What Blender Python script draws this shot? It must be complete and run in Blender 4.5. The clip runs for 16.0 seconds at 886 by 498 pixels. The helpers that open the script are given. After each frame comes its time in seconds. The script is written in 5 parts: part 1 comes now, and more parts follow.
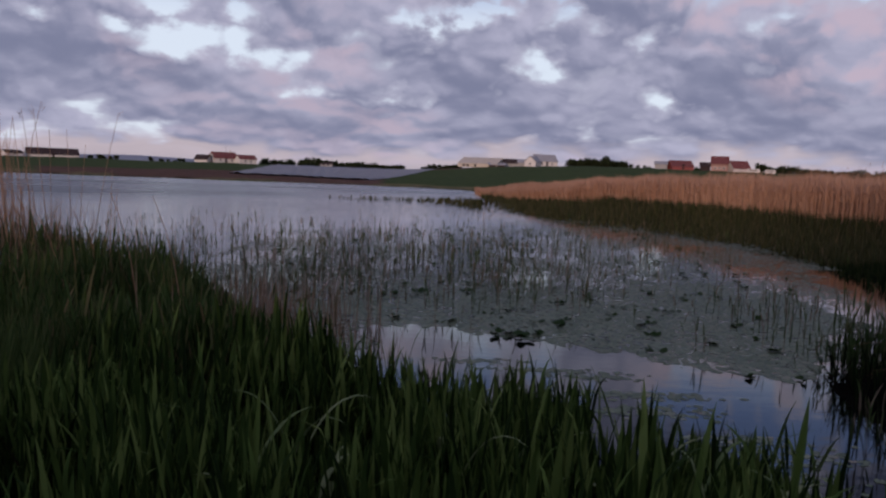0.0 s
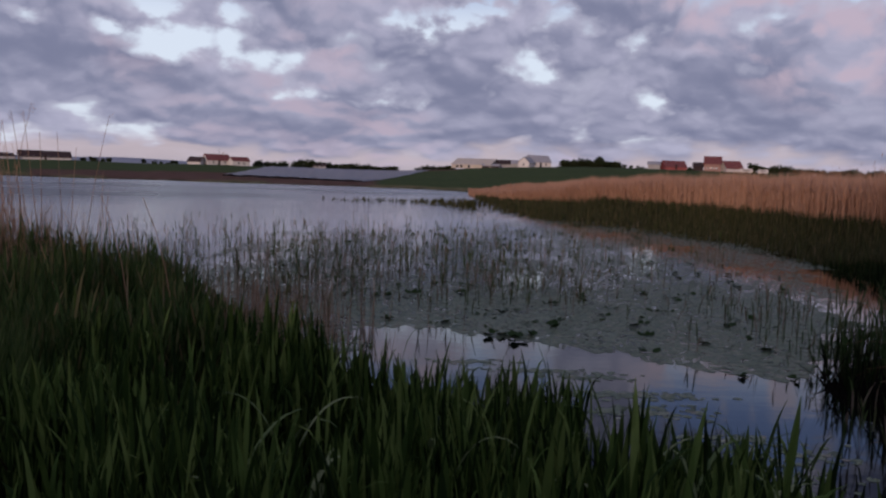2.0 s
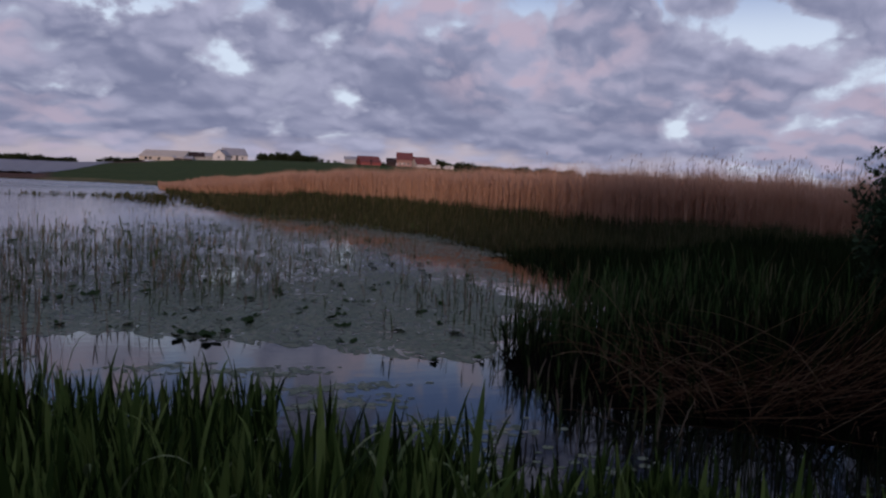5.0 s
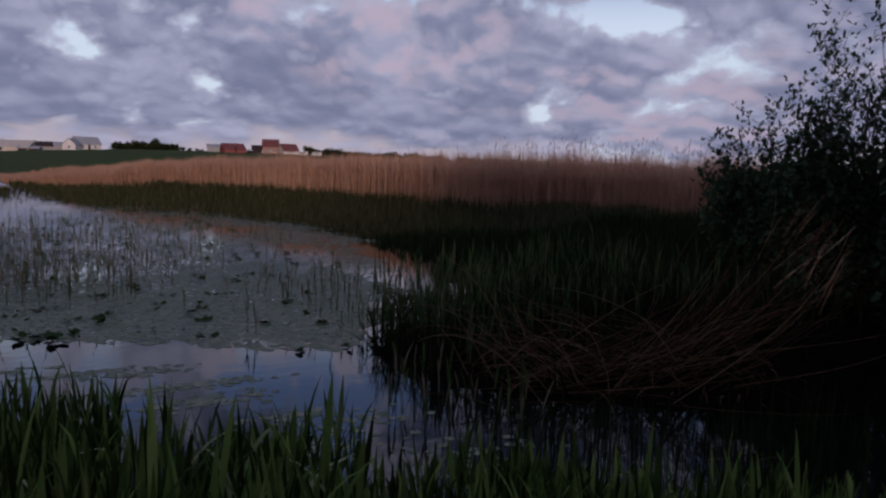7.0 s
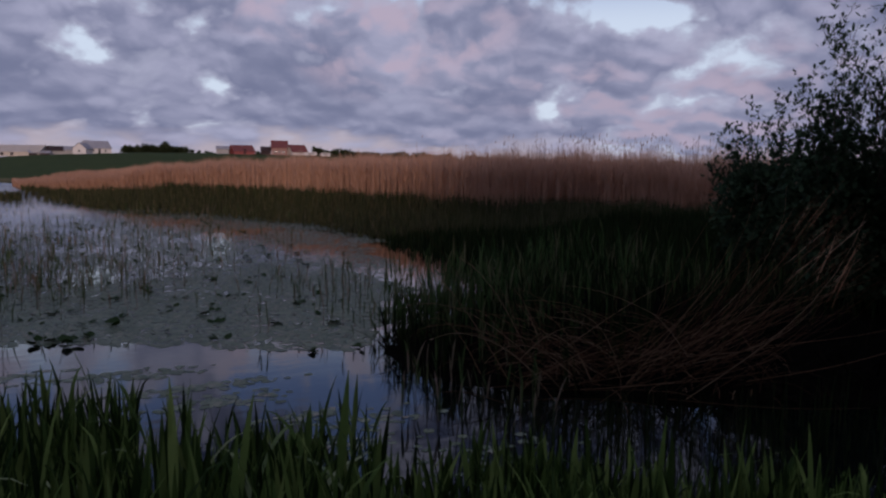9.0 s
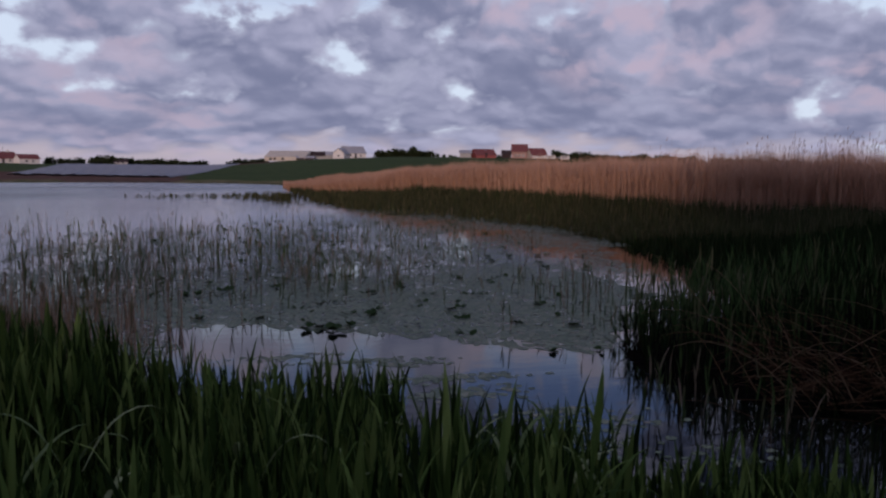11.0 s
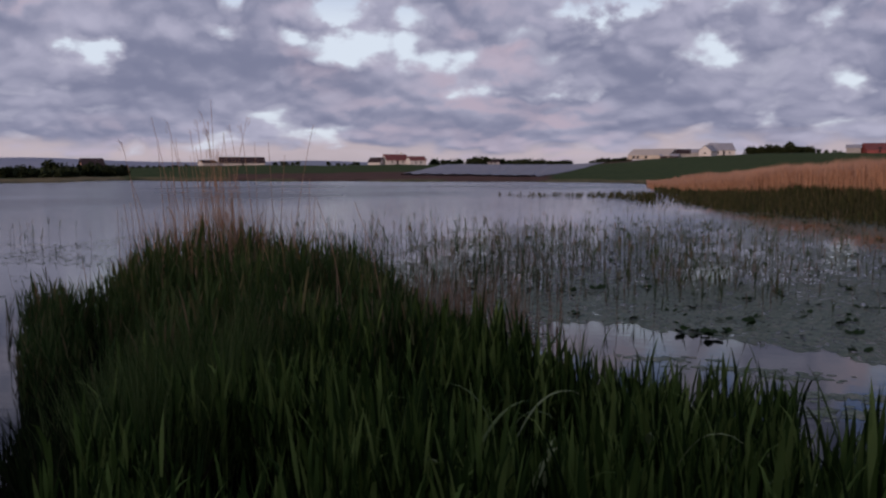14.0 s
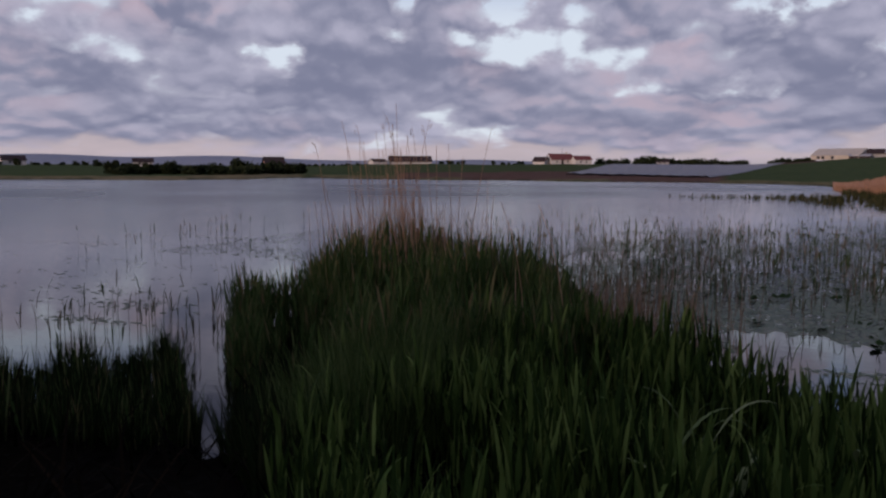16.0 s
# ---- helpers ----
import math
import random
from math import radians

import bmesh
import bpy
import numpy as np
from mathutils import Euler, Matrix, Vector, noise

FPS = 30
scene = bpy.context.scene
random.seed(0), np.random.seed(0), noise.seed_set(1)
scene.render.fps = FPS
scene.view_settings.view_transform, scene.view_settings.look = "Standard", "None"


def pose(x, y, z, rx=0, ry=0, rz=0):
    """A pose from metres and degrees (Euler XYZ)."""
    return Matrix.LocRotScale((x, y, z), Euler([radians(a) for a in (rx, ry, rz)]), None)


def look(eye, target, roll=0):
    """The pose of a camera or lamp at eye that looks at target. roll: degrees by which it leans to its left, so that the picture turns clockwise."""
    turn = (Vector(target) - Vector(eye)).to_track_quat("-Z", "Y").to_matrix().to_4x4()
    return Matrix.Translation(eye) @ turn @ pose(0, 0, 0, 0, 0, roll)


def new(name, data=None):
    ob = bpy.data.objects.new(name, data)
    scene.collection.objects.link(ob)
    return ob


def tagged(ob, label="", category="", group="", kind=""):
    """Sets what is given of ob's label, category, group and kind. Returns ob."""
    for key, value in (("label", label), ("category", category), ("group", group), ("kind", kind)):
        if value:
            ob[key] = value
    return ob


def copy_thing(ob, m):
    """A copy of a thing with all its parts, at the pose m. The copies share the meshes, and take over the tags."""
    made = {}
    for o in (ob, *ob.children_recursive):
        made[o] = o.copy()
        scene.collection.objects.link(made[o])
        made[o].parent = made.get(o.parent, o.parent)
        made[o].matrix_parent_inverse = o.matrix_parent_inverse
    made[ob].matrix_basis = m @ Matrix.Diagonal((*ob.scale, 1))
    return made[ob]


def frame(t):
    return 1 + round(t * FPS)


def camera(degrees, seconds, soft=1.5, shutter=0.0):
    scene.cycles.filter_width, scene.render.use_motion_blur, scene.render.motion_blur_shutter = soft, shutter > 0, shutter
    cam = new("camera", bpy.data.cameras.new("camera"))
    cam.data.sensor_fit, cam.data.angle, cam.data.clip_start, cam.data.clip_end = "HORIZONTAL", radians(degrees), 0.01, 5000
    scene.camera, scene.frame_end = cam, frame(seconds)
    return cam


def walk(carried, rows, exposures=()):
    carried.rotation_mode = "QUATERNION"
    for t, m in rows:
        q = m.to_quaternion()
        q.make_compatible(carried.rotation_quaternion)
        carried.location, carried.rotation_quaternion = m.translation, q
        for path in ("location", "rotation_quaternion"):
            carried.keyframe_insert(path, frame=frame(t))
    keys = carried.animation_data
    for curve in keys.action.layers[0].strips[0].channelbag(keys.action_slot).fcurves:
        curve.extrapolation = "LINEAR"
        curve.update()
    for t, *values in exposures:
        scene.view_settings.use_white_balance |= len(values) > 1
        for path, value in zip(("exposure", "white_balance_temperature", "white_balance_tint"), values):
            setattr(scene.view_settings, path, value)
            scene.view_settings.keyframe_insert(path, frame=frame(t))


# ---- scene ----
cam = camera(57.9, 16.0, soft=2.4)
PATH = [
    (0, (-0.059, -0.668, 1.93), (-0.0455, 1.3235, 1.7461), 2.1),
    (0.5, (-0.057, -0.673, 1.929), (-0.0439, 1.3189, 1.7491), 1.99),
    (1, (-0.054, -0.663, 1.93), (-0.0429, 1.3285, 1.7465), 2.01),
    (1.5, (-0.052, -0.659, 1.929), (-0.037, 1.3325, 1.7454), 1.92),
    (2, (-0.046, -0.654, 1.926), (-0.0177, 1.3376, 1.7455), 1.86),
    (2.5, (-0.03, -0.635, 1.926), (0.0678, 1.3541, 1.7414), 1.75),
    (3, (-0.006, -0.581, 1.91), (0.2019, 1.3992, 1.7209), 1.67),
    (3.5, (0.014, -0.519, 1.901), (0.3449, 1.446, 1.7299), 1.79),
    (4, (0.035, -0.495, 1.902), (0.4934, 1.4438, 1.726), 1.7),
    (4.5, (0.05, -0.458, 1.895), (0.6527, 1.4417, 1.7279), 2.33),
    (5, (0.061, -0.437, 1.886), (0.8113, 1.4093, 1.7184), 2.34),
    (5.2, (0.064, -0.409, 1.882), (0.8703, 1.4129, 1.7073), 2.03),
    (7.5, (0.198, -0.387, 1.878), (1.2478, 1.3039, 1.6813), 1.13),
    (8, (0.207, -0.394, 1.891), (1.26, 1.294, 1.6862), 0.71),
    (10.3, (0.051, -0.47, 1.873), (0.7917, 1.3796, 1.699), 0.97),
    (10.5, (0.046, -0.491, 1.883), (0.706, 1.3888, 1.7077), 1.06),
    (11, (0.024, -0.535, 1.894), (0.4972, 1.3986, 1.7005), 0.41),
    (11.5, (-0.011, -0.575, 1.906), (0.3163, 1.3895, 1.723), 0.29),
    (12, (-0.049, -0.607, 1.919), (0.1379, 1.3748, 1.7251), 0.31),
    (12.5, (-0.09, -0.634, 1.933), (-0.0597, 1.3551, 1.7264), 0.23),
    (13, (-0.124, -0.677, 1.937), (-0.2409, 1.3097, 1.7386), 0.26),
    (13.5, (-0.149, -0.748, 1.949), (-0.4242, 1.2231, 1.7513), 0.15),
    (14, (-0.192, -0.817, 1.959), (-0.594, 1.132, 1.7592), -0.06),
    (14.5, (-0.244, -0.888, 1.963), (-0.7655, 1.0303, 1.7432), 0.42),
    (15, (-0.291, -0.951, 1.98), (-0.9029, 0.9423, 1.7773), 0.67),
    (15.5, (-0.321, -0.982, 1.98), (-0.9779, 0.8963, 1.7786), 1.13),
    (16, (-0.298, -1.007, 1.99), (-1.0835, 0.8211, 1.7875), 0.28),
]
walk(cam, [(t, look(eye, target, roll)) for t, eye, target, roll in PATH],
     exposures=[(0, 0, 6500, 10), (3, -.04, 6450, 10), (5, -.10, 6250, 10), (8, -.20, 6200, 11), (10.5, -.10, 6200, 11), (12.5, -.04, 6450, 10), (16, -.04, 6650, 9)])

# ------------------------------------------------------------------ world, sun
SUN_ELEV, SUN_AZ = 5.0, 200.0   # degrees; azimuth clockwise from +y: the low sun stands behind the walker
world = bpy.data.worlds.new("world")
scene.world = world
world.use_nodes = True
WT = world.node_tree
WT.nodes.clear()


def wnode(kind, **props):
    n = WT.nodes.new(kind)
    for k, v in props.items():
        if k == "operation":
            n.operation = v
        elif k == "sky_type":
            n.sky_type = v
        elif k == "data_type":
            n.data_type = v
        elif k == "interpolation_type":
            n.interpolation_type = v
        elif k == "blend_type":
            n.blend_type = v
    return n


def wset(node, slot, value):
    if isinstance(value, bpy.types.NodeSocket):
        WT.links.new(value, node.inputs[slot])
    else:
        node.inputs[slot].default_value = value


def wmath(op, a, b=0.0):
    n = wnode("ShaderNodeMath", operation=op)
    wset(n, 0, a)
    wset(n, 1, b)
    return n.outputs[0]


def wvec(op, a, b=(0, 0, 0), out=0):
    n = wnode("ShaderNodeVectorMath", operation=op)
    wset(n, 0, a)
    wset(n, 1, b)
    return n.outputs[out]


def wnoise(vector, scale, detail=4.0, rough=0.55, out=0):
    n = wnode("ShaderNodeTexNoise")
    wset(n, "Vector", vector)
    wset(n, "Scale", scale)
    wset(n, "Detail", detail)
    wset(n, "Roughness", rough)
    return n.outputs[out]


def wpuff(vector, scale):
    n = WT.nodes.new("ShaderNodeTexVoronoi")
    n.voronoi_dimensions, n.feature = "2D", "SMOOTH_F1"
    wset(n, "Vector", vector)
    wset(n, "Scale", scale)
    wset(n, "Smoothness", 0.40)
    return n.outputs["Distance"]


def wrange(x, a, b, c=0.0, d=1.0):
    n = wnode("ShaderNodeMapRange", interpolation_type="SMOOTHSTEP")
    for i, v in enumerate((x, a, b, c, d)):
        wset(n, i, v)
    return n.outputs[0]


def wmix(f, a, b):
    n = wnode("ShaderNodeMix", data_type="RGBA")
    wset(n, 0, f)
    wset(n, 6, a)
    wset(n, 7, b)
    return n.outputs[2]


def build_sky():
    sky = wnode("ShaderNodeTexSky", sky_type="NISHITA")
    sky.sun_disc = False
    sky.sun_elevation = radians(SUN_ELEV)
    sky.sun_rotation = radians(SUN_AZ)
    sky.altitude = 20
    sky.air_density, sky.dust_density, sky.ozone_density = 1.0, 0.6, 1.2
    coord = wnode("ShaderNodeTexCoord").outputs["Generated"]
    sep = wnode("ShaderNodeSeparateXYZ")
    wset(sep, 0, coord)
    dx, dy, dz = sep.outputs
    az = wmath("MULTIPLY", wmath("ARCTAN2", dx, dy), 57.2958)
    el = wmath("MULTIPLY", wmath("ARCSINE", dz), 57.2958)
    comb = wnode("ShaderNodeCombineXYZ")
    wset(comb, 0, az)
    wset(comb, 1, el)
    sphere = comb.outputs[0]
    # the layer seen in perspective: puffs grow flatter towards the horizon
    lift = wmath("MULTIPLY", wmath("LOGARITHM", wmath("ADD", wmath("MULTIPLY", wmath("MAXIMUM", el, 0.0), 1 / 5.0), 1.0), math.e), 7.0)
    deep = wnode("ShaderNodeCombineXYZ")
    wset(deep, 0, az)
    wset(deep, 1, lift)
    layer = deep.outputs[0]
    swirl = wvec("SUBTRACT", wnoise(wvec("MULTIPLY", layer, (0.20, 0.40, 1)), 1.0, 4.0, 0.55, 1), (0.5, 0.5, 0.5))
    masses = wvec("ADD", wvec("MULTIPLY", layer, (0.24, 0.66, 1)), wvec("MULTIPLY", swirl, (0.9, 0.8, 0)))

    def puffs(shift):
        """Heaped puffs of cloud at two sizes, with torn edges."""
        at = wvec("ADD", masses, shift)
        big, mid = wpuff(at, 0.9), wpuff(at, 2.3)
        torn_edge = wnoise(at, 1.7, 6.0, 0.52)
        heap = wmath("SUBTRACT", 1.0, wmath("ADD", wmath("MULTIPLY", big, 0.72), wmath("MULTIPLY", mid, 0.30)))
        return wmath("ADD", heap, wmath("MULTIPLY", wmath("SUBTRACT", torn_edge, 0.5), 0.58))

    heap, raised = puffs((0, 0, 0)), puffs((0.04, 0.26, 0))
    billow = wnoise(wvec("MULTIPLY", masses, (0.42, 0.42, 1)), 1.0, 5.0, 0.52)
    broad = wnoise(wvec("ADD", wvec("MULTIPLY", sphere, (0.042, 0.085, 1)), (3.7, 1.9, 0)), 1.0, 3.0, 0.5)
    # wind-torn edges of the gaps
    warp = wvec("SUBTRACT", wnoise(wvec("MULTIPLY", sphere, (0.22, 0.36, 1.0)), 1.0, 6.0, 0.58, 1), (0.5, 0.5, 0.5))
    warped = wvec("ADD", sphere, wvec("MULTIPLY", warp, (8.5, 4.6, 0)))
    total = None
    # breaks in the cloud: azimuth, elevation, half width, half height, strength
    for a, e, sa, se, k in (
        (-17, 8.3, 6.0, 1.3, 1.0), (-13.6, 10.6, 2.4, 1.6, 1.0), (-22.5, 9.2, 3.2, 1.0, 1.0),
        (-27.5, 9.4, 2.6, 0.8, 0.7), (6.6, 8.5, 2.1, 1.4, 0.68), (-0.6, 10.8, 3.4, 0.9, 1.0), (-20, 11.2, 3.0, 0.9, 0.9), (3.4, 11.4, 2.4, 0.8, 0.9),
        (15, 5.2, 1.9, 1.2, 0.68), (18.4, 4.4, 1.4, 0.9, 0.55), (-1.9, 5.4, 2.6, 0.7, 0.65),
        (-9.6, 5.3, 1.6, 0.7, 0.5), (21.5, 10.6, 3.0, 0.9, 0.7), (14, 10.2, 3.0, 0.9, 0.6),
        (8.4, 11.2, 3.4, 1.0, 0.8), (-10.6, 8.2, 1.6, 1.2, 0.6), (-47, 8.0, 5.0, 1.1, 0.9),
        (-35.2, 7.6, 1.7, 1.5, 0.85), (-36, 3.5, 1.8, 1.3, 0.45), (-41, 2.9, 4.2, 0.9, 0.5),
        (-22, 2.2, 7.0, 0.9, 0.45), (43.8, 10.4, 4.6, 1.3, 0.9), (50.4, 7.6, 4.6, 2.0, 0.75),
        (32.2, 5.8, 1.6, 0.8, 0.55), (38.4, 3.9, 1.6, 0.7, 0.55), (40, 6.4, 1.6, 0.8, 0.6),
        (55, 8.6, 3.4, 1.6, 0.8), (50.3, 4.8, 2.4, 0.7, 0.6), (45, 2.0, 6.0, 0.8, 0.6),
        (26, 9.9, 3.0, 1.0, 0.4), (-55, 9.0, 4.0, 1.6, 0.6), (12, 2.9, 5.0, 0.6, 0.35),
    ):
        d = wvec("MULTIPLY", wvec("SUBTRACT", warped, (a, e, 0)), (1 / sa, 1 / se, 0))
        blob = wrange(wvec("LENGTH", d, out=1), 0.10, 1.75, k * 1.08, 0.0)
        total = blob if total is None else wmath("MAXIMUM", total, blob)
    # elsewhere overhead the layer breaks by itself
    above = wrange(el, 8.5, 14.0)
    torn = wmath("MULTIPLY", wrange(wmath("ADD", broad, wmath("MULTIPLY", wmath("SUBTRACT", 0.52, heap), 0.40)), 0.42, 0.60), above)
    gap = wmath("MAXIMUM", total, torn)
    # thickness of the cloud: the lumps of it, less the breaks
    lumps = wmath("SUBTRACT", heap, 0.52)
    thick = wmath("SUBTRACT", wmath("ADD", billow, wmath("MULTIPLY", lumps, 0.56)), wmath("MULTIPLY", gap, 0.40))
    open_sky = wrange(thick, 0.290, 0.10)
    # cloud body: slate to lilac, lighter on the upper sides of the puffs, rose where the low light reaches it
    relief = wmath("SUBTRACT", heap, raised)
    tone = wmath("ADD", wmath("MULTIPLY", relief, 0.66), wmath("ADD", wmath("MULTIPLY", wmath("SUBTRACT", broad, 0.5), 0.7), wmath("ADD", wmath("MULTIPLY", wmath("SUBTRACT", 0.5, billow), 1.25), wmath("MULTIPLY", lumps, 0.34))))
    shade = wrange(tone, -0.34, 0.44)
    body = wmix(shade, (0.205, 0.220, 0.335, 1), (0.450, 0.446, 0.590, 1))
    rose = wmath("MULTIPLY", wrange(broad, 0.45, 0.62), wrange(relief, -0.12, 0.22))
    body = wmix(wmath("MULTIPLY", rose, 0.50), body, (0.60, 0.435, 0.505, 1))
    base = wmath("ADD", el, wmath("MULTIPLY", lumps, 2.2))
    base = wmath("ADD", base, wmath("MULTIPLY", wmath("SUBTRACT", broad, 0.5), 7.0))
    belt = wmath("MULTIPLY", wrange(base, 2.2, 4.0), wrange(base, 8.6, 6.0))
    body = wmix(wmath("MULTIPLY", belt, 0.16), body, (0.190, 0.205, 0.310, 1))
    body = wmix(wmath("MULTIPLY", wrange(base, 2.3, 1.2), 0.80), body, (0.565, 0.475, 0.515, 1))
    body = wmix(wmath("MULTIPLY", wrange(el, 1.0, 0.1), 0.45), body, (0.36, 0.335, 0.41, 1))
    rim = wrange(thick, 0.42, 0.25)
    body = wmix(wmath("MULTIPLY", rim, 0.45), body, (0.55, 0.545, 0.68, 1))
    body = wmix(wmath("MULTIPLY", wrange(el, 13.0, 20.0), wrange(el, 52.0, 30.0)), body, wmix(wrange(tone, -0.16, 0.24), (0.070, 0.086, 0.175, 1), (0.42, 0.42, 0.56, 1)))
    clear = wvec("SCALE", sky.outputs[0])
    clear.node.inputs["Scale"].default_value = 0.10
    clear = wmix(0.85, clear, wmix(wrange(el, 9.5, 15.5), (0.78, 0.86, 1.02, 1), (0.20, 0.285, 0.60, 1)))
    colour = wmix(open_sky, body, clear)
    bg = wnode("ShaderNodeBackground")
    wset(bg, 0, colour)
    wset(bg, 1, 1.0)
    out = wnode("ShaderNodeOutputWorld")
    WT.links.new(bg.outputs[0], out.inputs[0])


build_sky()
sun = new("sun", bpy.data.lights.new("sun", "SUN"))
sun.data.energy, sun.data.angle, sun.data.color = 2.0, radians(5.0), (1.0, 0.74, 0.64)
_a, _e = radians(SUN_AZ), radians(SUN_ELEV)
sun.matrix_world = look((0, 0, 60), (-math.sin(_a) * math.cos(_e), -math.cos(_a) * math.cos(_e), 60 - math.sin(_e)))

# ------------------------------------------------------------------- materials


class Mat:
    """Small helper round one node material."""

    def __init__(self, name):
        self.m = bpy.data.materials.new(name)
        self.m.use_nodes = True
        self.t = self.m.node_tree
        self.b = self.t.nodes["Principled BSDF"]
        self.o = self.t.nodes["Material Output"]

    def n(self, kind):
        return self.t.nodes.new(kind)

    def put(self, node, slot, value):
        if isinstance(value, bpy.types.NodeSocket):
            self.t.links.new(value, node.inputs[slot])
        else:
            node.inputs[slot].default_value = value

    def coords(self, which="Object"):
        return self.n("ShaderNodeTexCoord").outputs[which]

    def noise(self, scale, detail=4.0, rough=0.55, vector=None, stretch=None):
        v = vector if vector is not None else self.coords()
        if stretch:
            k = self.n("ShaderNodeVectorMath")
            k.operation = "MULTIPLY"
            self.put(k, 0, v)
            self.put(k, 1, stretch)
            v = k.outputs[0]
        n = self.n("ShaderNodeTexNoise")
        self.put(n, "Vector", v)
        self.put(n, "Scale", scale)
        self.put(n, "Detail", detail)
        self.put(n, "Roughness", rough)
        return n.outputs[0]

    def ramp(self, fac, stops):
        r = self.n("ShaderNodeValToRGB")
        while len(r.color_ramp.elements) < len(stops):
            r.color_ramp.elements.new(0.5)
        for e, (p, c) in zip(r.color_ramp.elements, stops):
            e.position, e.color = p, (*c, 1)
        self.put(r, 0, fac)
        return r.outputs[0]

    def mix(self, fac, a, b, how="MIX"):
        n = self.n("ShaderNodeMix")
        n.data_type, n.blend_type = "RGBA", how
        for slot, v in ((0, fac), (6, a), (7, b)):
            if isinstance(v, tuple) and len(v) == 3:
                v = (*v, 1)
            self.put(n, slot, v)
        return n.outputs[2]

    def bump(self, height, strength, distance=0.02):
        n = self.n("ShaderNodeBump")
        self.put(n, "Height", height)
        n.inputs["Strength"].default_value = strength
        n.inputs["Distance"].default_value = distance
        self.t.links.new(n.outputs[0], self.b.inputs["Normal"])

    def base(self, colour, rough=0.7, metal=0.0, spec=0.4):
        if isinstance(colour, tuple) and len(colour) == 3:
            colour = (*colour, 1)
        self.put(self.b, "Base Color", colour)
        self.put(self.b, "Roughness", rough)
        self.put(self.b, "Metallic", metal)
        self.put(self.b, "Specular IOR Level", spec)


def leafy(name, stops, random_by="island", translucent=0.22, rough=0.55, along=40.0, spec=0.04):
    """Leaf, straw or stem: colour varied from piece to piece, light shining through in part."""
    k = Mat(name)
    if random_by == "island":
        r = k.n("ShaderNodeNewGeometry").outputs["Random Per Island"]
    else:
        r = k.n("ShaderNodeObjectInfo").outputs["Random"]
    c = k.ramp(r, stops)
    grain = k.noise(along, 3.0, 0.6, stretch=(1, 1, 0.15))
    c = k.mix(0.5, c, k.ramp(grain, [(0.3, (1.0, 1.0, 1.0)), (0.7, (1.25, 1.25, 1.2))]), "MULTIPLY")
    k.base(c, min(0.95, rough + 0.2), 0, spec)
    tr = k.n("ShaderNodeBsdfTranslucent")
    k.put(tr, 0, c)
    mx = k.n("ShaderNodeMixShader")
    k.put(mx, 0, translucent)
    k.t.links.new(k.b.outputs[0], mx.inputs[1])
    k.t.links.new(tr.outputs[0], mx.inputs[2])
    k.t.links.new(mx.outputs[0], k.o.inputs[0])
    return k.m


def plain(name, dark, light, scale=2.0, rough=0.7, bump=0.2, metal=0.0, stretch=None):
    k = Mat(name)
    n1 = k.noise(scale, 5, 0.6, stretch=stretch)
    n2 = k.noise(scale * 9, 3, 0.6, stretch=stretch)
    c = k.mix(0.35, k.ramp(n1, [(0.3, dark), (0.72, light)]), k.ramp(n2, [(0.3, dark), (0.7, light)]))
    k.base(c, rough, metal, 0.4 if rough < 0.9 else 0.12)
    if bump:
        k.bump(n2, bump)
    return k.m


# the near-black leaves are painted shade, standing in for gaps between blades
GREENS_AND_SHADE = [(0.0, (0.008, 0.016, 0.004)), (0.35, (0.028, 0.050, 0.011)), (0.7, (0.082, 0.124, 0.028)), (1.0, (0.160, 0.204, 0.054))]
M_LEAF = leafy("reed_leaf", GREENS_AND_SHADE, "object", 0.13)
M_LEAF_MANY = leafy("reed_leaf_many", GREENS_AND_SHADE, "island", 0.13)
M_STEM = leafy("reed_stem", [(0.0, (0.06, 0.09, 0.03)), (1.0, (0.11, 0.12, 0.05))], "object", 0.1)
M_EMERGENT = leafy("emergent_leaf", [(0, (0.040, 0.062, 0.020)), (0.48, (0.066, 0.090, 0.030)), (0.68, (0.13, 0.10, 0.062)), (1, (0.25, 0.175, 0.13))], "island", 0.2)
M_GREENBED = leafy("green_bed", [(0, (0.026, 0.032, 0.012)), (0.6, (0.048, 0.052, 0.022)), (1, (0.100, 0.078, 0.042))], "island", 0.2)
M_SHORE = leafy("shore_leaf", [(0, (0.026, 0.050, 0.015)), (0.6, (0.054, 0.090, 0.027)), (1, (0.13, 0.115, 0.058))], "island", 0.2)
M_PALELEAF = leafy("pale_leaf", [(0, (0.12, 0.16, 0.06)), (1, (0.24, 0.26, 0.13))], "object", 0.2)
M_STRAW = leafy("dead_straw", [(0, (0.22, 0.125, 0.075)), (0.6, (0.33, 0.20, 0.125)), (1, (0.42, 0.28, 0.19))], "island", 0.15, 0.7)
M_OLDSTRAW = leafy("old_straw", [(0, (0.050, 0.022, 0.011)), (0.5, (0.14, 0.070, 0.036)), (0.85, (0.30, 0.175, 0.095)), (1, (0.42, 0.29, 0.18))], "island", 0.05, 0.8)
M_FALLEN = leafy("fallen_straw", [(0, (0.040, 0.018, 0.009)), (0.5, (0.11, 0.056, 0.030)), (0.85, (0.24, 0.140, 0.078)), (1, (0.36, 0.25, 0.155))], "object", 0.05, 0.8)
M_TAN = leafy("dead_reed", [(0, (0.425, 0.242, 0.158)), (0.5, (0.46, 0.270, 0.180)), (1, (0.50, 0.302, 0.206))], "island", 0.38, 0.8)
M_PLUME = leafy("reed_plume", [(0, (0.34, 0.25, 0.21)), (1, (0.48, 0.37, 0.32))], "island", 0.2, 0.9)
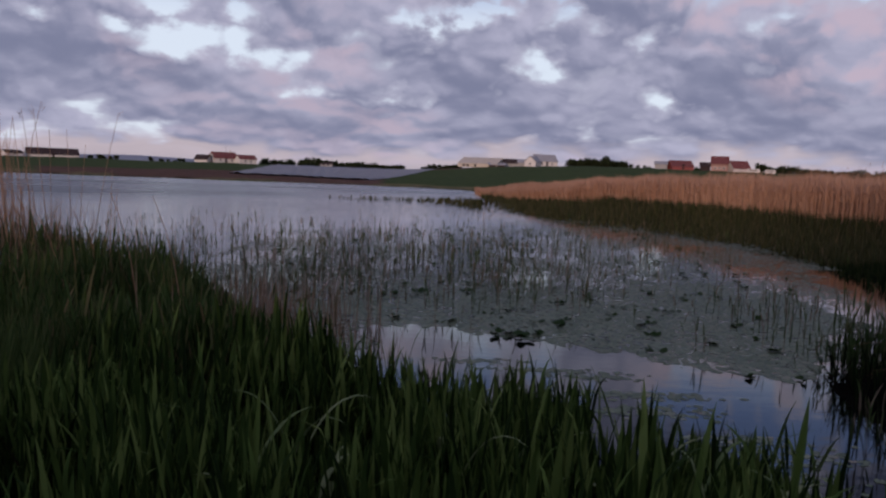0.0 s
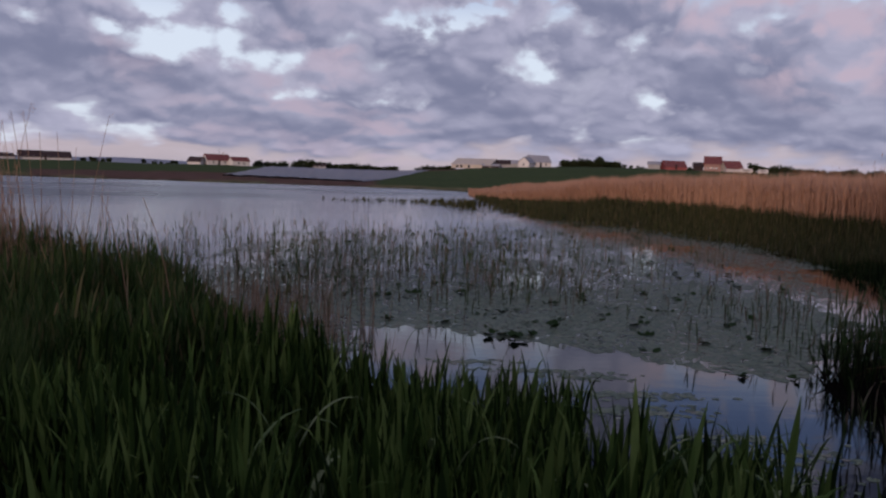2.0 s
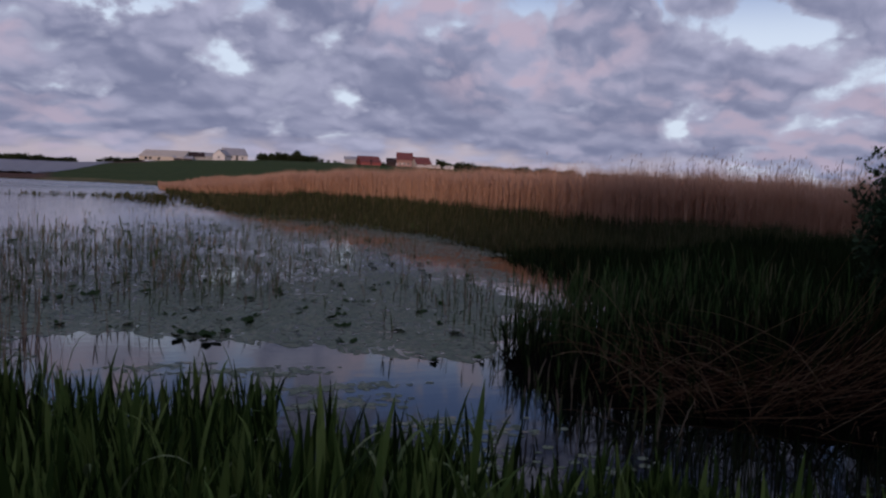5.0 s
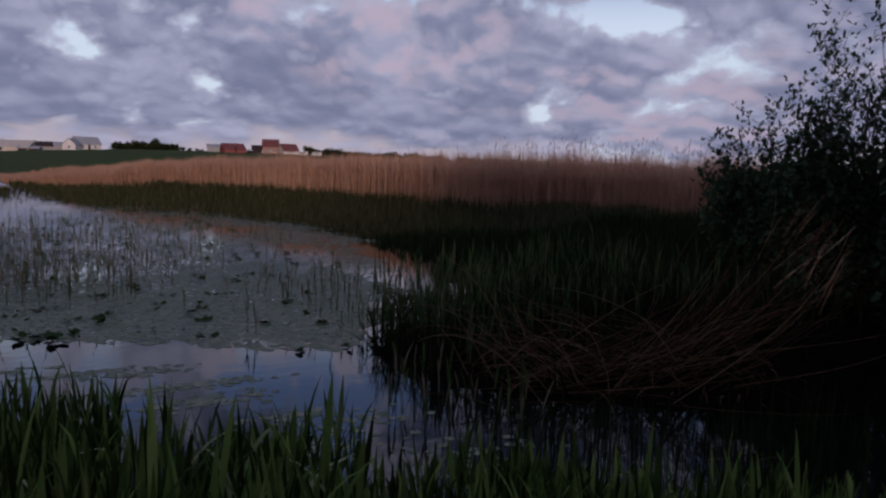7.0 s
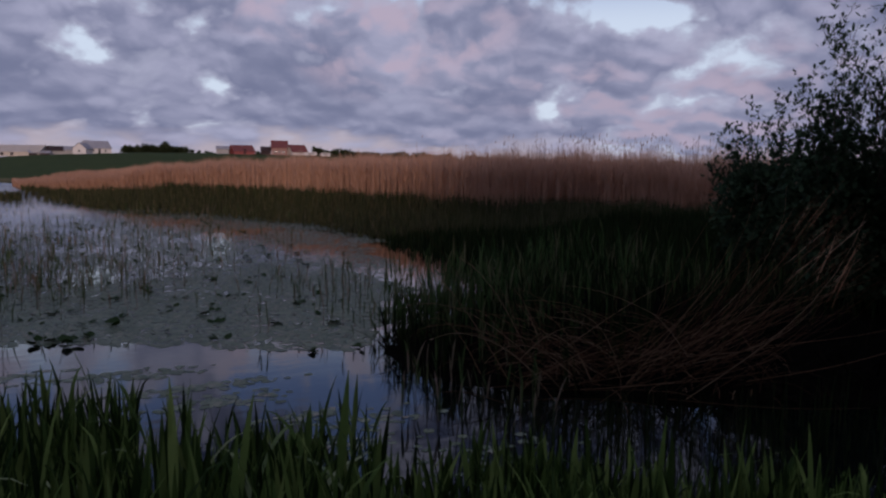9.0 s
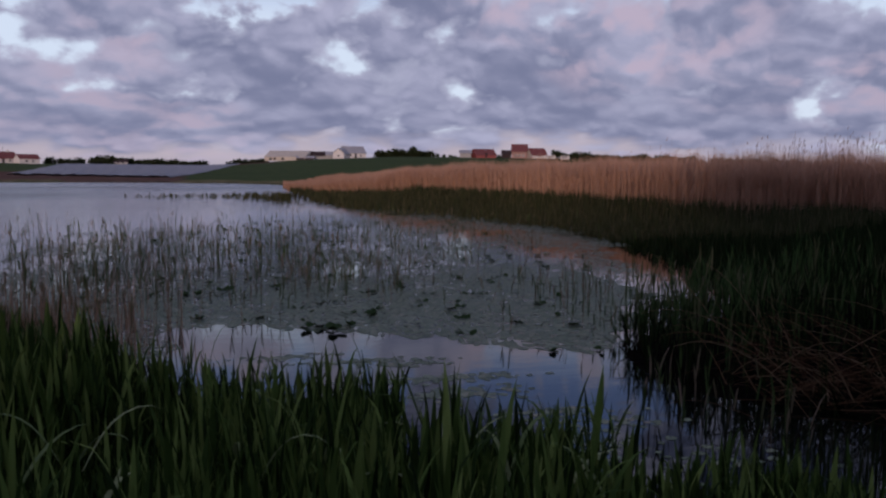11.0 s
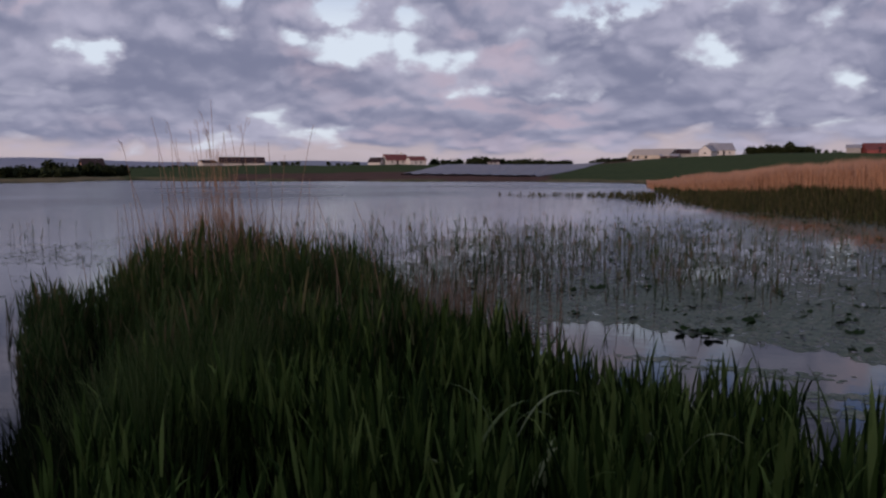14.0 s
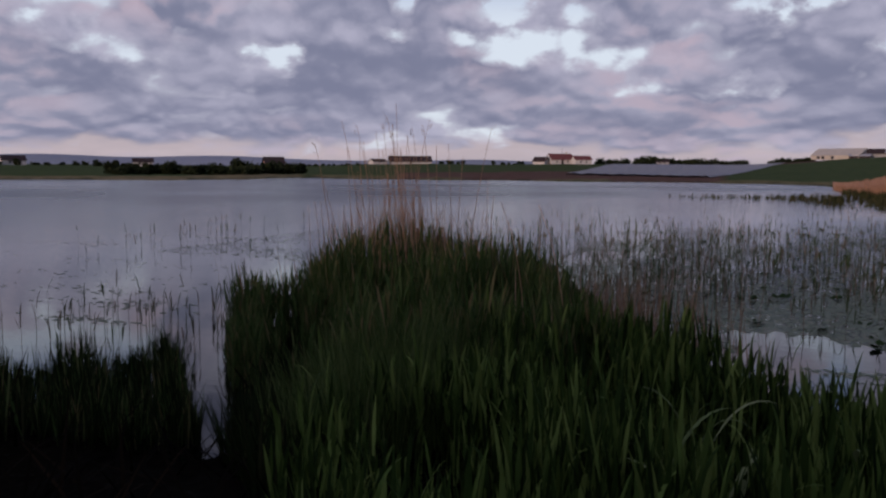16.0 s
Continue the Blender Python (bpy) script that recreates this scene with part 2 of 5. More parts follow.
M_PAD = leafy("lily_pad", [(0, (0.066, 0.088, 0.046)), (0.5, (0.128, 0.152, 0.084)), (0.85, (0.190, 0.206, 0.125)), (1, (0.26, 0.225, 0.16))], "island", 0.05, 0.35, 6.0, 0.30)
M_PADLEAF = leafy("lily_leaf", [(0, (0.012, 0.024, 0.008)), (0.8, (0.030, 0.052, 0.014)), (1, (0.060, 0.100, 0.026))], "island", 0.1, 0.4, 6.0)
M_BUSH = leafy("bush_leaf", [(0, (0.022, 0.038, 0.020)), (1, (0.055, 0.085, 0.042))], "island", 0.25, 0.5)
M_FARTREE = leafy("hedge_leaf", [(0, (0.018, 0.026, 0.012)), (1, (0.040, 0.048, 0.022))], "island", 0.1, 0.8)
M_MOUND = leafy("bank_grass_blade", [(0, (0.030, 0.052, 0.015)), (0.5, (0.060, 0.094, 0.027)), (0.85, (0.100, 0.112, 0.040)), (1, (0.19, 0.13, 0.066))])
M_FINE = leafy("fine_grass_blade", [(0, (0.040, 0.066, 0.018)), (0.6, (0.086, 0.125, 0.036)), (1, (0.150, 0.170, 0.062))])
# green growth in the shade, the darkness painted into its colour
M_SHADE_GREEN = leafy("shade_dark_green", [(0, (0.005, 0.009, 0.003)), (0.7, (0.016, 0.027, 0.008)), (1, (0.036, 0.036, 0.015))], "island", 0.15, 0.7)
# litter colour taken down to near black in place of deep shade
M_SHADED_LITTER = leafy("shaded_litter", [(0, (0.002, 0.0015, 0.001)), (0.85, (0.005, 0.0035, 0.002)), (1, (0.016, 0.009, 0.005))], "island", 0.05, 0.9)
M_BARK = plain("bark", (0.05, 0.04, 0.03), (0.12, 0.095, 0.07), 6, 0.9, 0.5)
M_WHITE = plain("whitewashed_wall", (0.50, 0.46, 0.435), (0.64, 0.60, 0.565), 0.5, 0.8, 0.1)
M_CREAM = plain("cream_cladding", (0.40, 0.35, 0.29), (0.54, 0.47, 0.40), 0.5, 0.95, 0.1)
M_GREYWALL = plain("grey_render", (0.24, 0.23, 0.22), (0.36, 0.34, 0.33), 0.5, 0.85, 0.1)
M_BRICK = plain("red_brick", (0.22, 0.125, 0.105), (0.33, 0.195, 0.160), 1.2, 0.85, 0.2)
M_REDCLAD = plain("red_sheet", (0.20, 0.045, 0.045), (0.29, 0.075, 0.065), 0.8, 0.6, 0.1)
M_ROOFRED = plain("red_tile_roof", (0.12, 0.042, 0.042), (0.20, 0.072, 0.068), 1.0, 0.95, 0.2)
M_ROOFDARK = plain("slate_roof", (0.030, 0.020, 0.020), (0.058, 0.040, 0.040), 1.0, 0.95, 0.2)
M_ROOFGREY = plain("grey_sheet_roof", (0.24, 0.23, 0.24), (0.36, 0.35, 0.36), 0.6, 0.9, 0.1)
M_POLY = plain("polythene", (0.225, 0.205, 0.205), (0.33, 0.305, 0.305), 0.4, 0.85, 0.3)
M_GLASS = plain("window_glass", (0.02, 0.02, 0.025), (0.04, 0.04, 0.05), 1.0, 0.08, 0.0)
M_WOODPOST = plain("weathered_wood", (0.10, 0.08, 0.06), (0.22, 0.18, 0.14), 5, 0.9, 0.4)


def make_water():
    k = Mat("lake_water")
    geo = k.n("ShaderNodeNewGeometry").outputs["Position"]
    ripple = k.noise(2.6, 4, 0.55, geo, (1.0, 2.2, 1.0))
    swell = k.noise(0.35, 3, 0.5, geo, (1.0, 2.0, 1.0))
    calm = k.noise(0.045, 2, 0.5, geo)
    murk = k.ramp(swell, [(0.3, (0.002, 0.003, 0.003)), (0.7, (0.004, 0.005, 0.004))])
    # sheltered among the reeds, ruffled by the breeze on the open lake
    axis = k.n("ShaderNodeSeparateXYZ")
    k.put(axis, 0, geo)
    lee = k.n("ShaderNodeMath")
    lee.operation = "MULTIPLY_ADD"
    for i, q in enumerate((axis.outputs[0], -2.2, axis.outputs[1])):
        k.put(lee, i, q)
    open_lake = k.n("ShaderNodeMapRange")
    for i, q in enumerate((lee.outputs[0], 28.0, 95.0, 0.0, 1.0)):
        k.put(open_lake, i, q)
    k.base(murk, k.mix(open_lake.outputs[0], (0.015, 0.015, 0.015), k.ramp(calm, [(0.35, (0.18,) * 3), (0.7, (0.32,) * 3)])), 0, 0.5)
    k.b.inputs["IOR"].default_value = 1.33
    h = k.mix(0.5, ripple, swell)
    b = k.n("ShaderNodeBump")
    k.put(b, "Height", h)
    k.put(b, "Strength", k.mix(open_lake.outputs[0], (0.05, 0.05, 0.05), (1.0, 1.0, 1.0)))
    b.inputs["Distance"].default_value = 0.06
    k.t.links.new(b.outputs[0], k.b.inputs["Normal"])
    return k.m


def make_ground_mat():
    """Grass, bare soil and shade-blackened mud by the masks stored on the ground."""
    k = Mat("ground_cover")
    pos = k.n("ShaderNodeNewGeometry").outputs["Position"]
    a = k.n("ShaderNodeAttribute")
    a.attribute_name = "cover"
    s = k.n("ShaderNodeSeparateColor")
    k.put(s, 0, a.outputs["Color"])
    soil, mud, dry = s.outputs
    n1, n2, n3 = k.noise(0.03, 4, 0.6, pos), k.noise(0.5, 5, 0.6, pos), k.noise(9, 4, 0.6, pos)
    grass = k.mix(0.5, k.ramp(n1, [(0.3, (0.022, 0.044, 0.015)), (0.7, (0.046, 0.072, 0.025))]),
                  k.ramp(n2, [(0.3, (0.032, 0.062, 0.020)), (0.7, (0.062, 0.095, 0.034))]))
    rough_grass = k.ramp(n2, [(0.3, (0.10, 0.085, 0.040)), (0.7, (0.30, 0.215, 0.12))])
    earth = k.ramp(n2, [(0.3, (0.085, 0.045, 0.036)), (0.7, (0.15, 0.088, 0.065))])
    # mud with the shade under the growth painted in, almost black
    shaded_mud = k.ramp(n3, [(0.3, (0.0018, 0.0016, 0.0012)), (0.7, (0.0055, 0.0042, 0.003))])
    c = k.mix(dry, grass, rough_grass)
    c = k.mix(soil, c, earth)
    c = k.mix(mud, c, shaded_mud)
    k.base(c, 0.95, 0, 0.01)
    k.bump(k.mix(0.5, n2, n3), 0.6, 0.08)
    return k.m


M_WATER = make_water()
M_GROUND = make_ground_mat()
# blue-grey base colour carries the distance haze
M_HAZED_RIDGE = plain("hazed_far_ridge", (0.22, 0.235, 0.28), (0.28, 0.29, 0.34), 0.004, 1.0, 0.0)

# ------------------------------------------------------------ mesh helpers


def mesh_np(name, verts, faces, material):
    """A mesh from numpy arrays: verts (n,3); faces (m,3) or (m,4)."""
    verts, faces = np.asarray(verts, dtype=np.float32), np.asarray(faces, dtype=np.int32)
    me = bpy.data.meshes.new(name)
    k = faces.shape[1]
    me.vertices.add(len(verts))
    me.vertices.foreach_set("co", verts.ravel())
    me.loops.add(faces.size)
    me.loops.foreach_set("vertex_index", faces.ravel())
    me.polygons.add(len(faces))
    me.polygons.foreach_set("loop_start", np.arange(0, faces.size, k, dtype=np.int32))
    me.polygons.foreach_set("loop_total", np.full(len(faces), k, dtype=np.int32))
    me.update(calc_edges=True)
    me.validate()
    me.materials.append(material)
    return me


def part(name, bm, material, parent, label=""):
    me = bpy.data.meshes.new(name)
    bm.to_mesh(me)
    bm.free()
    me.materials.append(material)
    ob = new(name, me)
    ob.parent = parent
    return tagged(ob, label) if label else ob


def part_np(name, verts, faces, material, parent, label=""):
    ob = new(name, mesh_np(name, verts, faces, material))
    ob.parent = parent
    return tagged(ob, label) if label else ob


def ribbons(base, heading, length, width, lean, curl, segs=4, taper=0.55, fold=0.0, root=0.6):
    """Many leaf blades at once. base (n,3); heading: the way the tip bends; lean: angle from upright at the root;
    curl: angle added to the tip; width: at the widest. fold > 0 gives a mid-rib fold."""
    n = len(base)
    heading, length, width, lean, curl = [np.broadcast_to(np.asarray(v, float), (n,)) for v in (heading, length, width, lean, curl)]
    out = np.stack([np.cos(heading), np.sin(heading), np.zeros(n)], 1)
    side = np.stack([-np.sin(heading), np.cos(heading), np.zeros(n)], 1)
    up = np.array([0.0, 0.0, 1.0])
    p = base.astype(float).copy()
    rows = []
    across = 3 if fold else 2
    for i in range(segs + 1):
        s = i / segs
        w = width * (root + (1 - root) * min(1.0, s / max(taper, 1e-3))) if s < taper else width * max(0.03, 1 - ((s - taper) / (1 - taper)) ** 1.6)
        ang = lean + curl * s * s
        ahead = np.sin(ang)[:, None] * out + np.cos(ang)[:, None] * up
        norm = np.cos(ang)[:, None] * out - np.sin(ang)[:, None] * up
        h = side * (np.asarray(w) / 2)[:, None]
        if fold:
            rows += [p - h + norm * (np.asarray(w) * fold)[:, None], p, p + h + norm * (np.asarray(w) * fold)[:, None]]
        else:
            rows += [p - h, p + h]
        p = p + ahead * (length / segs)[:, None]
    v = np.stack(rows, 1)
    per = across * (segs + 1)
    f = []
    for i in range(segs):
        for j in range(across - 1):
            a = i * across + j
            f.append((a, a + 1, a + across + 1, a + across))
    f = np.array(f)
    faces = (f[None] + (np.arange(n) * per)[:, None, None]).reshape(-1, 4)
    return v.reshape(-1, 3), faces


def stalks(base, heading, length, width, lean, curl, segs=5, tip=0.4):
    """Many round stalks at once, three-sided, thinning to the tip; the same angles as ribbons()."""
    n = len(base)
    heading, length, width, lean, curl = [np.broadcast_to(np.asarray(v, float), (n,)) for v in (heading, length, width, lean, curl)]
    out = np.stack([np.cos(heading), np.sin(heading), np.zeros(n)], 1)
    side = np.stack([-np.sin(heading), np.cos(heading), np.zeros(n)], 1)
    up = np.array([0.0, 0.0, 1.0])
    p, rows = base.astype(float).copy(), []
    for i in range(segs + 1):
        s = i / segs
        ang = lean + curl * s * s
        norm = np.cos(ang)[:, None] * out - np.sin(ang)[:, None] * up
        w = (width * (1 + (tip - 1) * s))[:, None]
        rows += [p + norm * w * 0.5, p - norm * w * 0.25 + side * w * 0.43, p - norm * w * 0.25 - side * w * 0.43]
        p = p + (np.sin(ang)[:, None] * out + np.cos(ang)[:, None] * up) * (length / segs)[:, None]
    v = np.stack(rows, 1)
    f = np.array([(i * 3 + j, i * 3 + (j + 1) % 3, i * 3 + 3 + (j + 1) % 3, i * 3 + 3 + j) for i in range(segs) for j in range(3)])
    return v.reshape(-1, 3), (f[None] + (np.arange(n) * 3 * (segs + 1))[:, None, None]).reshape(-1, 4)


def join(*pairs):
    vs, fs, k = [], [], 0
    for v, f in pairs:
        vs.append(v)
        fs.append(f + k)
        k += len(v)
    return np.concatenate(vs), np.concatenate(fs)


def box(bm, x0, x1, y0, y1, z0, z1):
    vs = [bm.verts.new(c) for c in ((x0, y0, z0), (x1, y0, z0), (x1, y1, z0), (x0, y1, z0), (x0, y0, z1), (x1, y0, z1), (x1, y1, z1), (x0, y1, z1))]
    for f in ((3, 2, 1, 0), (4, 5, 6, 7), (0, 1, 5, 4), (1, 2, 6, 5), (2, 3, 7, 6), (3, 0, 4, 7)):
        bm.faces.new([vs[i] for i in f])


def boxed(*sizes):
    bm = bmesh.new()
    for s in sizes:
        box(bm, *s)
    return bm


# ------------------------------------------------------------ lie of the land
EYE_AT = (0.0, -0.65, 1.93)


def polar(az, r):
    a = radians(az)
    return EYE_AT[0] + r * math.sin(a), EYE_AT[1] + r * math.cos(a)


FAR_SHORE = [(2.3, 104), (0.5, 110), (-1.5, 113), (-5, 117), (-10, 119), (-15, 122), (-22, 126), (-30, 135), (-33, 147), (-35.5, 140), (-37, 126), (-42, 122), (-50, 124), (-60, 130), (-72, 135), (-85, 135)]
LAKE = [(-60, -14), (-25, -4), (-12, 1.8), (-8, 3.0), (-6.2, 3.4), (-4.9, 3.5), (-4.0, 3.1), (-3.8, 3.7), (-4.3, 4.5), (-5.2, 5.5), (-6.1, 6.7), (-6.4, 8.0),
        (-5.7, 9.3), (-4.0, 9.7), (-2.5, 8.9), (-1.4, 7.0), (-0.7, 5.3), (0.0, 4.2), (0.6, 3.5), (1.1, 3.0), (1.7, 2.6), (2.4, 2.2), (3.3, 1.3), (5.0, 0.8),
        (7.0, 1.4), (7.2, 2.6), (5.8, 3.5), (4.9, 4.1), (4.1, 4.9), (3.6, 5.8), (3.7, 6.7), (4.3, 7.7), (5.1, 8.4), (6.5, 8.9), (7.5, 10.6), (8.6, 12.2), (11, 14), (14, 16.5), (14.6, 20), (13.8, 24.5),
        (12.5, 34), (8.3, 54), (5.5, 80)] + [polar(a, r) for a, r in FAR_SHORE] + [(-120, -20)]
LAKE_NP = np.array(LAKE)


def lake_distance(x, y):
    """Signed distance to the shore: positive on land."""
    x, y = np.atleast_1d(x).astype(float), np.atleast_1d(y).astype(float)
    best, inside = np.full(x.shape, 1e18), np.zeros(x.shape, bool)
    n = len(LAKE_NP)
    for i in range(n):
        (ax, ay), (bx, by) = LAKE_NP[i], LAKE_NP[(i + 1) % n]
        ex, ey = bx - ax, by - ay
        t = np.clip(((x - ax) * ex + (y - ay) * ey) / (ex * ex + ey * ey), 0, 1)
        best = np.minimum(best, (x - ax - t * ex) ** 2 + (y - ay - t * ey) ** 2)
        cross = (ay > y) != (by > y)
        if ey != 0:
            inside ^= cross & (x < ex * (y - ay) / ey + ax)
    d = np.sqrt(best)
    return np.where(inside, -d, d)


# crest of the land round the lake: azimuth, elevation of the skyline ground, distance
CREST_AZ = [-180, -90, -60, -48, -40, -34, -29, -24, -20, -15, -11, -6, -3, -1, 1, 3, 6, 10, 15, 20, 25, 31, 36, 45, 60, 80, 110, 180]
CREST_EL = [0.2, 0.1, 0.10, 0.10, 0.06, 0.06, 0.22, 0.27, 0.22, 0.31, 0.26, 0.24, 0.24, 0.34, 0.50, 0.66, 0.82, 0.98, 1.00, 0.98, 0.86, 0.66, 0.55, 0.5, 0.5, 0.5, 0.3, 0.2]
CREST_R = 400.0


def smooth(t):
    t = np.clip(t, 0, 1)
    return t * t * (3 - 2 * t)


def height(x, y):
    x, y = np.atleast_1d(x).astype(float), np.atleast_1d(y).astype(float)
    d = lake_distance(x, y)
    rx, ry = x - EYE_AT[0], y - EYE_AT[1]
    r, az = np.hypot(rx, ry), np.degrees(np.arctan2(rx, ry))
    crest = EYE_AT[2] + np.tan(np.radians(np.interp(az, CREST_AZ, CREST_EL))) * CREST_R
    rise = smooth((r - 122) / (CREST_R - 122))
    rise = 0.55 * rise + 0.45 * np.clip((r - 122) / (CREST_R - 122), 0, 1)
    fall = np.clip((r - CREST_R) / 500, 0, 1)
    hill = (crest - 0.3) * rise * (1 - 0.9 * smooth(fall))
    near = 0.30 * smooth(d / 1.4)
    # unseen bank behind the walker, added to block the sun; hump darkens right-hand reeds
    bank = (3.6 + 3.4 * np.exp(-((x - 7) / 8) ** 2)) * smooth((-y - 5) / 15.0) * smooth((260 - r) / 200) * np.where(y < 0, 1, 0)
    lumps = 0.05 * (np.sin(x * 1.9 + 1.3 * np.sin(y * 1.3)) + np.sin(y * 2.3 + 1.7 * np.sin(x * 0.9)))
    land = near + hill * np.where(az * az < 90 ** 2, 1, 0.4) + bank + lumps * smooth(d / 1.0)
    return np.where(d > 0, np.maximum(land, 0.01 + 0.02 * d.clip(0, 1)), -0.7 * smooth(-d / 1.2) - 0.02)


def ground_z(x, y):
    return float(height(x, y)[0])


def build_ground():
    radii = [0.0]
    step = 0.3
    while radii[-1] < 4600:
        radii.append(radii[-1] + step)
        if radii[-1] > 13:
            step *= 1.055
    az = list(np.arange(-75, 75, 0.75)) + list(np.arange(75, 285, 3.0))
    R, A = np.meshgrid(np.array(radii[1:]), np.radians(np.array(az)), indexing="ij")
    x, y = EYE_AT[0] + R * np.sin(A), EYE_AT[1] + R * np.cos(A)
    z = height(x.ravel(), y.ravel())
    v = np.stack([x.ravel(), y.ravel(), z], 1)
    nr, na = R.shape
    i, j = np.meshgrid(np.arange(nr - 1), np.arange(na), indexing="ij")
    j2 = (j + 1) % na
    f = np.stack([i * na + j, i * na + j2, (i + 1) * na + j2, (i + 1) * na + j], -1).reshape(-1, 4)[:, ::-1]
    # the middle, under the walker's feet
    v = np.concatenate([v, [[EYE_AT[0], EYE_AT[1], v[:na, 2].mean()]]])
    k = np.arange(0, na - 1, 2)
    f = np.concatenate([f, np.stack([k, k + 1, (k + 2) % na, np.full(len(k), nr * na)], 1)])
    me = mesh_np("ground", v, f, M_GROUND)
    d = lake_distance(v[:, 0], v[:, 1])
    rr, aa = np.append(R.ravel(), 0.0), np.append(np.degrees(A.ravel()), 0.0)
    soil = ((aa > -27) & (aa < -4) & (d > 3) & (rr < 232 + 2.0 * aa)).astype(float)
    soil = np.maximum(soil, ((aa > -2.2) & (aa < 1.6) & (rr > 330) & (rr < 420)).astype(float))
    # lake bed and all ground within 75 m get the shade-black mud
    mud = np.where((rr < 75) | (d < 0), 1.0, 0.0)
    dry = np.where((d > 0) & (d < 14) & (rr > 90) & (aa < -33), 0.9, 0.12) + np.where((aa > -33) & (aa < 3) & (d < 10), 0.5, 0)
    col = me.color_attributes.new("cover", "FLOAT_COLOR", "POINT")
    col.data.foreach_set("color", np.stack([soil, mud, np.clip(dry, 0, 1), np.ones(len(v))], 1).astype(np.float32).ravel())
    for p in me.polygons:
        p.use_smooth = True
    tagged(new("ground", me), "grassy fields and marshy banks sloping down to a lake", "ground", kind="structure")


def build_water():
    bm = bmesh.new()
    ring = [bm.verts.new((EYE_AT[0] + 330 * math.sin(a), EYE_AT[1] + 330 * math.cos(a), 0)) for a in np.linspace(0, 2 * math.pi, 97)[:-1]]
    bm.faces.new(list(reversed(ring)))
    me = bpy.data.meshes.new("water")
    bm.to_mesh(me)
    bm.free()
    me.materials.append(M_WATER)
    tagged(new("water", me), "still grey lake water reflecting the evening clouds", "water", kind="structure")


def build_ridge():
    """Hills on the skyline, some kilometres off, with the haze painted into their colour."""
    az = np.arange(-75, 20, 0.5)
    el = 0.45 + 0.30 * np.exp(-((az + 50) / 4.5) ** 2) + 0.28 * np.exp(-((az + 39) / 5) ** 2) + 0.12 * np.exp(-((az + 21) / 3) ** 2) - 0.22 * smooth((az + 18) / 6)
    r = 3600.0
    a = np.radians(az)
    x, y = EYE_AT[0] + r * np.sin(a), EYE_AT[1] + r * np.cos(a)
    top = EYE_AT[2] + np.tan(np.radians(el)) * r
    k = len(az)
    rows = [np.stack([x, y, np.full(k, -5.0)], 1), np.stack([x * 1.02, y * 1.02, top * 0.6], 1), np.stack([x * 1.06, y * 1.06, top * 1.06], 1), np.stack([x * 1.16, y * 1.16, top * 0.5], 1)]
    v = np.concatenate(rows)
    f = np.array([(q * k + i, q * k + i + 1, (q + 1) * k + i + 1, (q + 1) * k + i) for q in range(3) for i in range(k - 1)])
    tagged(new("backdrop", mesh_np("backdrop", v, f, M_HAZED_RIDGE)), "blue-grey hills on the skyline, haze painted into their colour", "hills", kind="structure")


build_ground()
build_water()
build_ridge()

# ------------------------------------------------------------ houses and fields


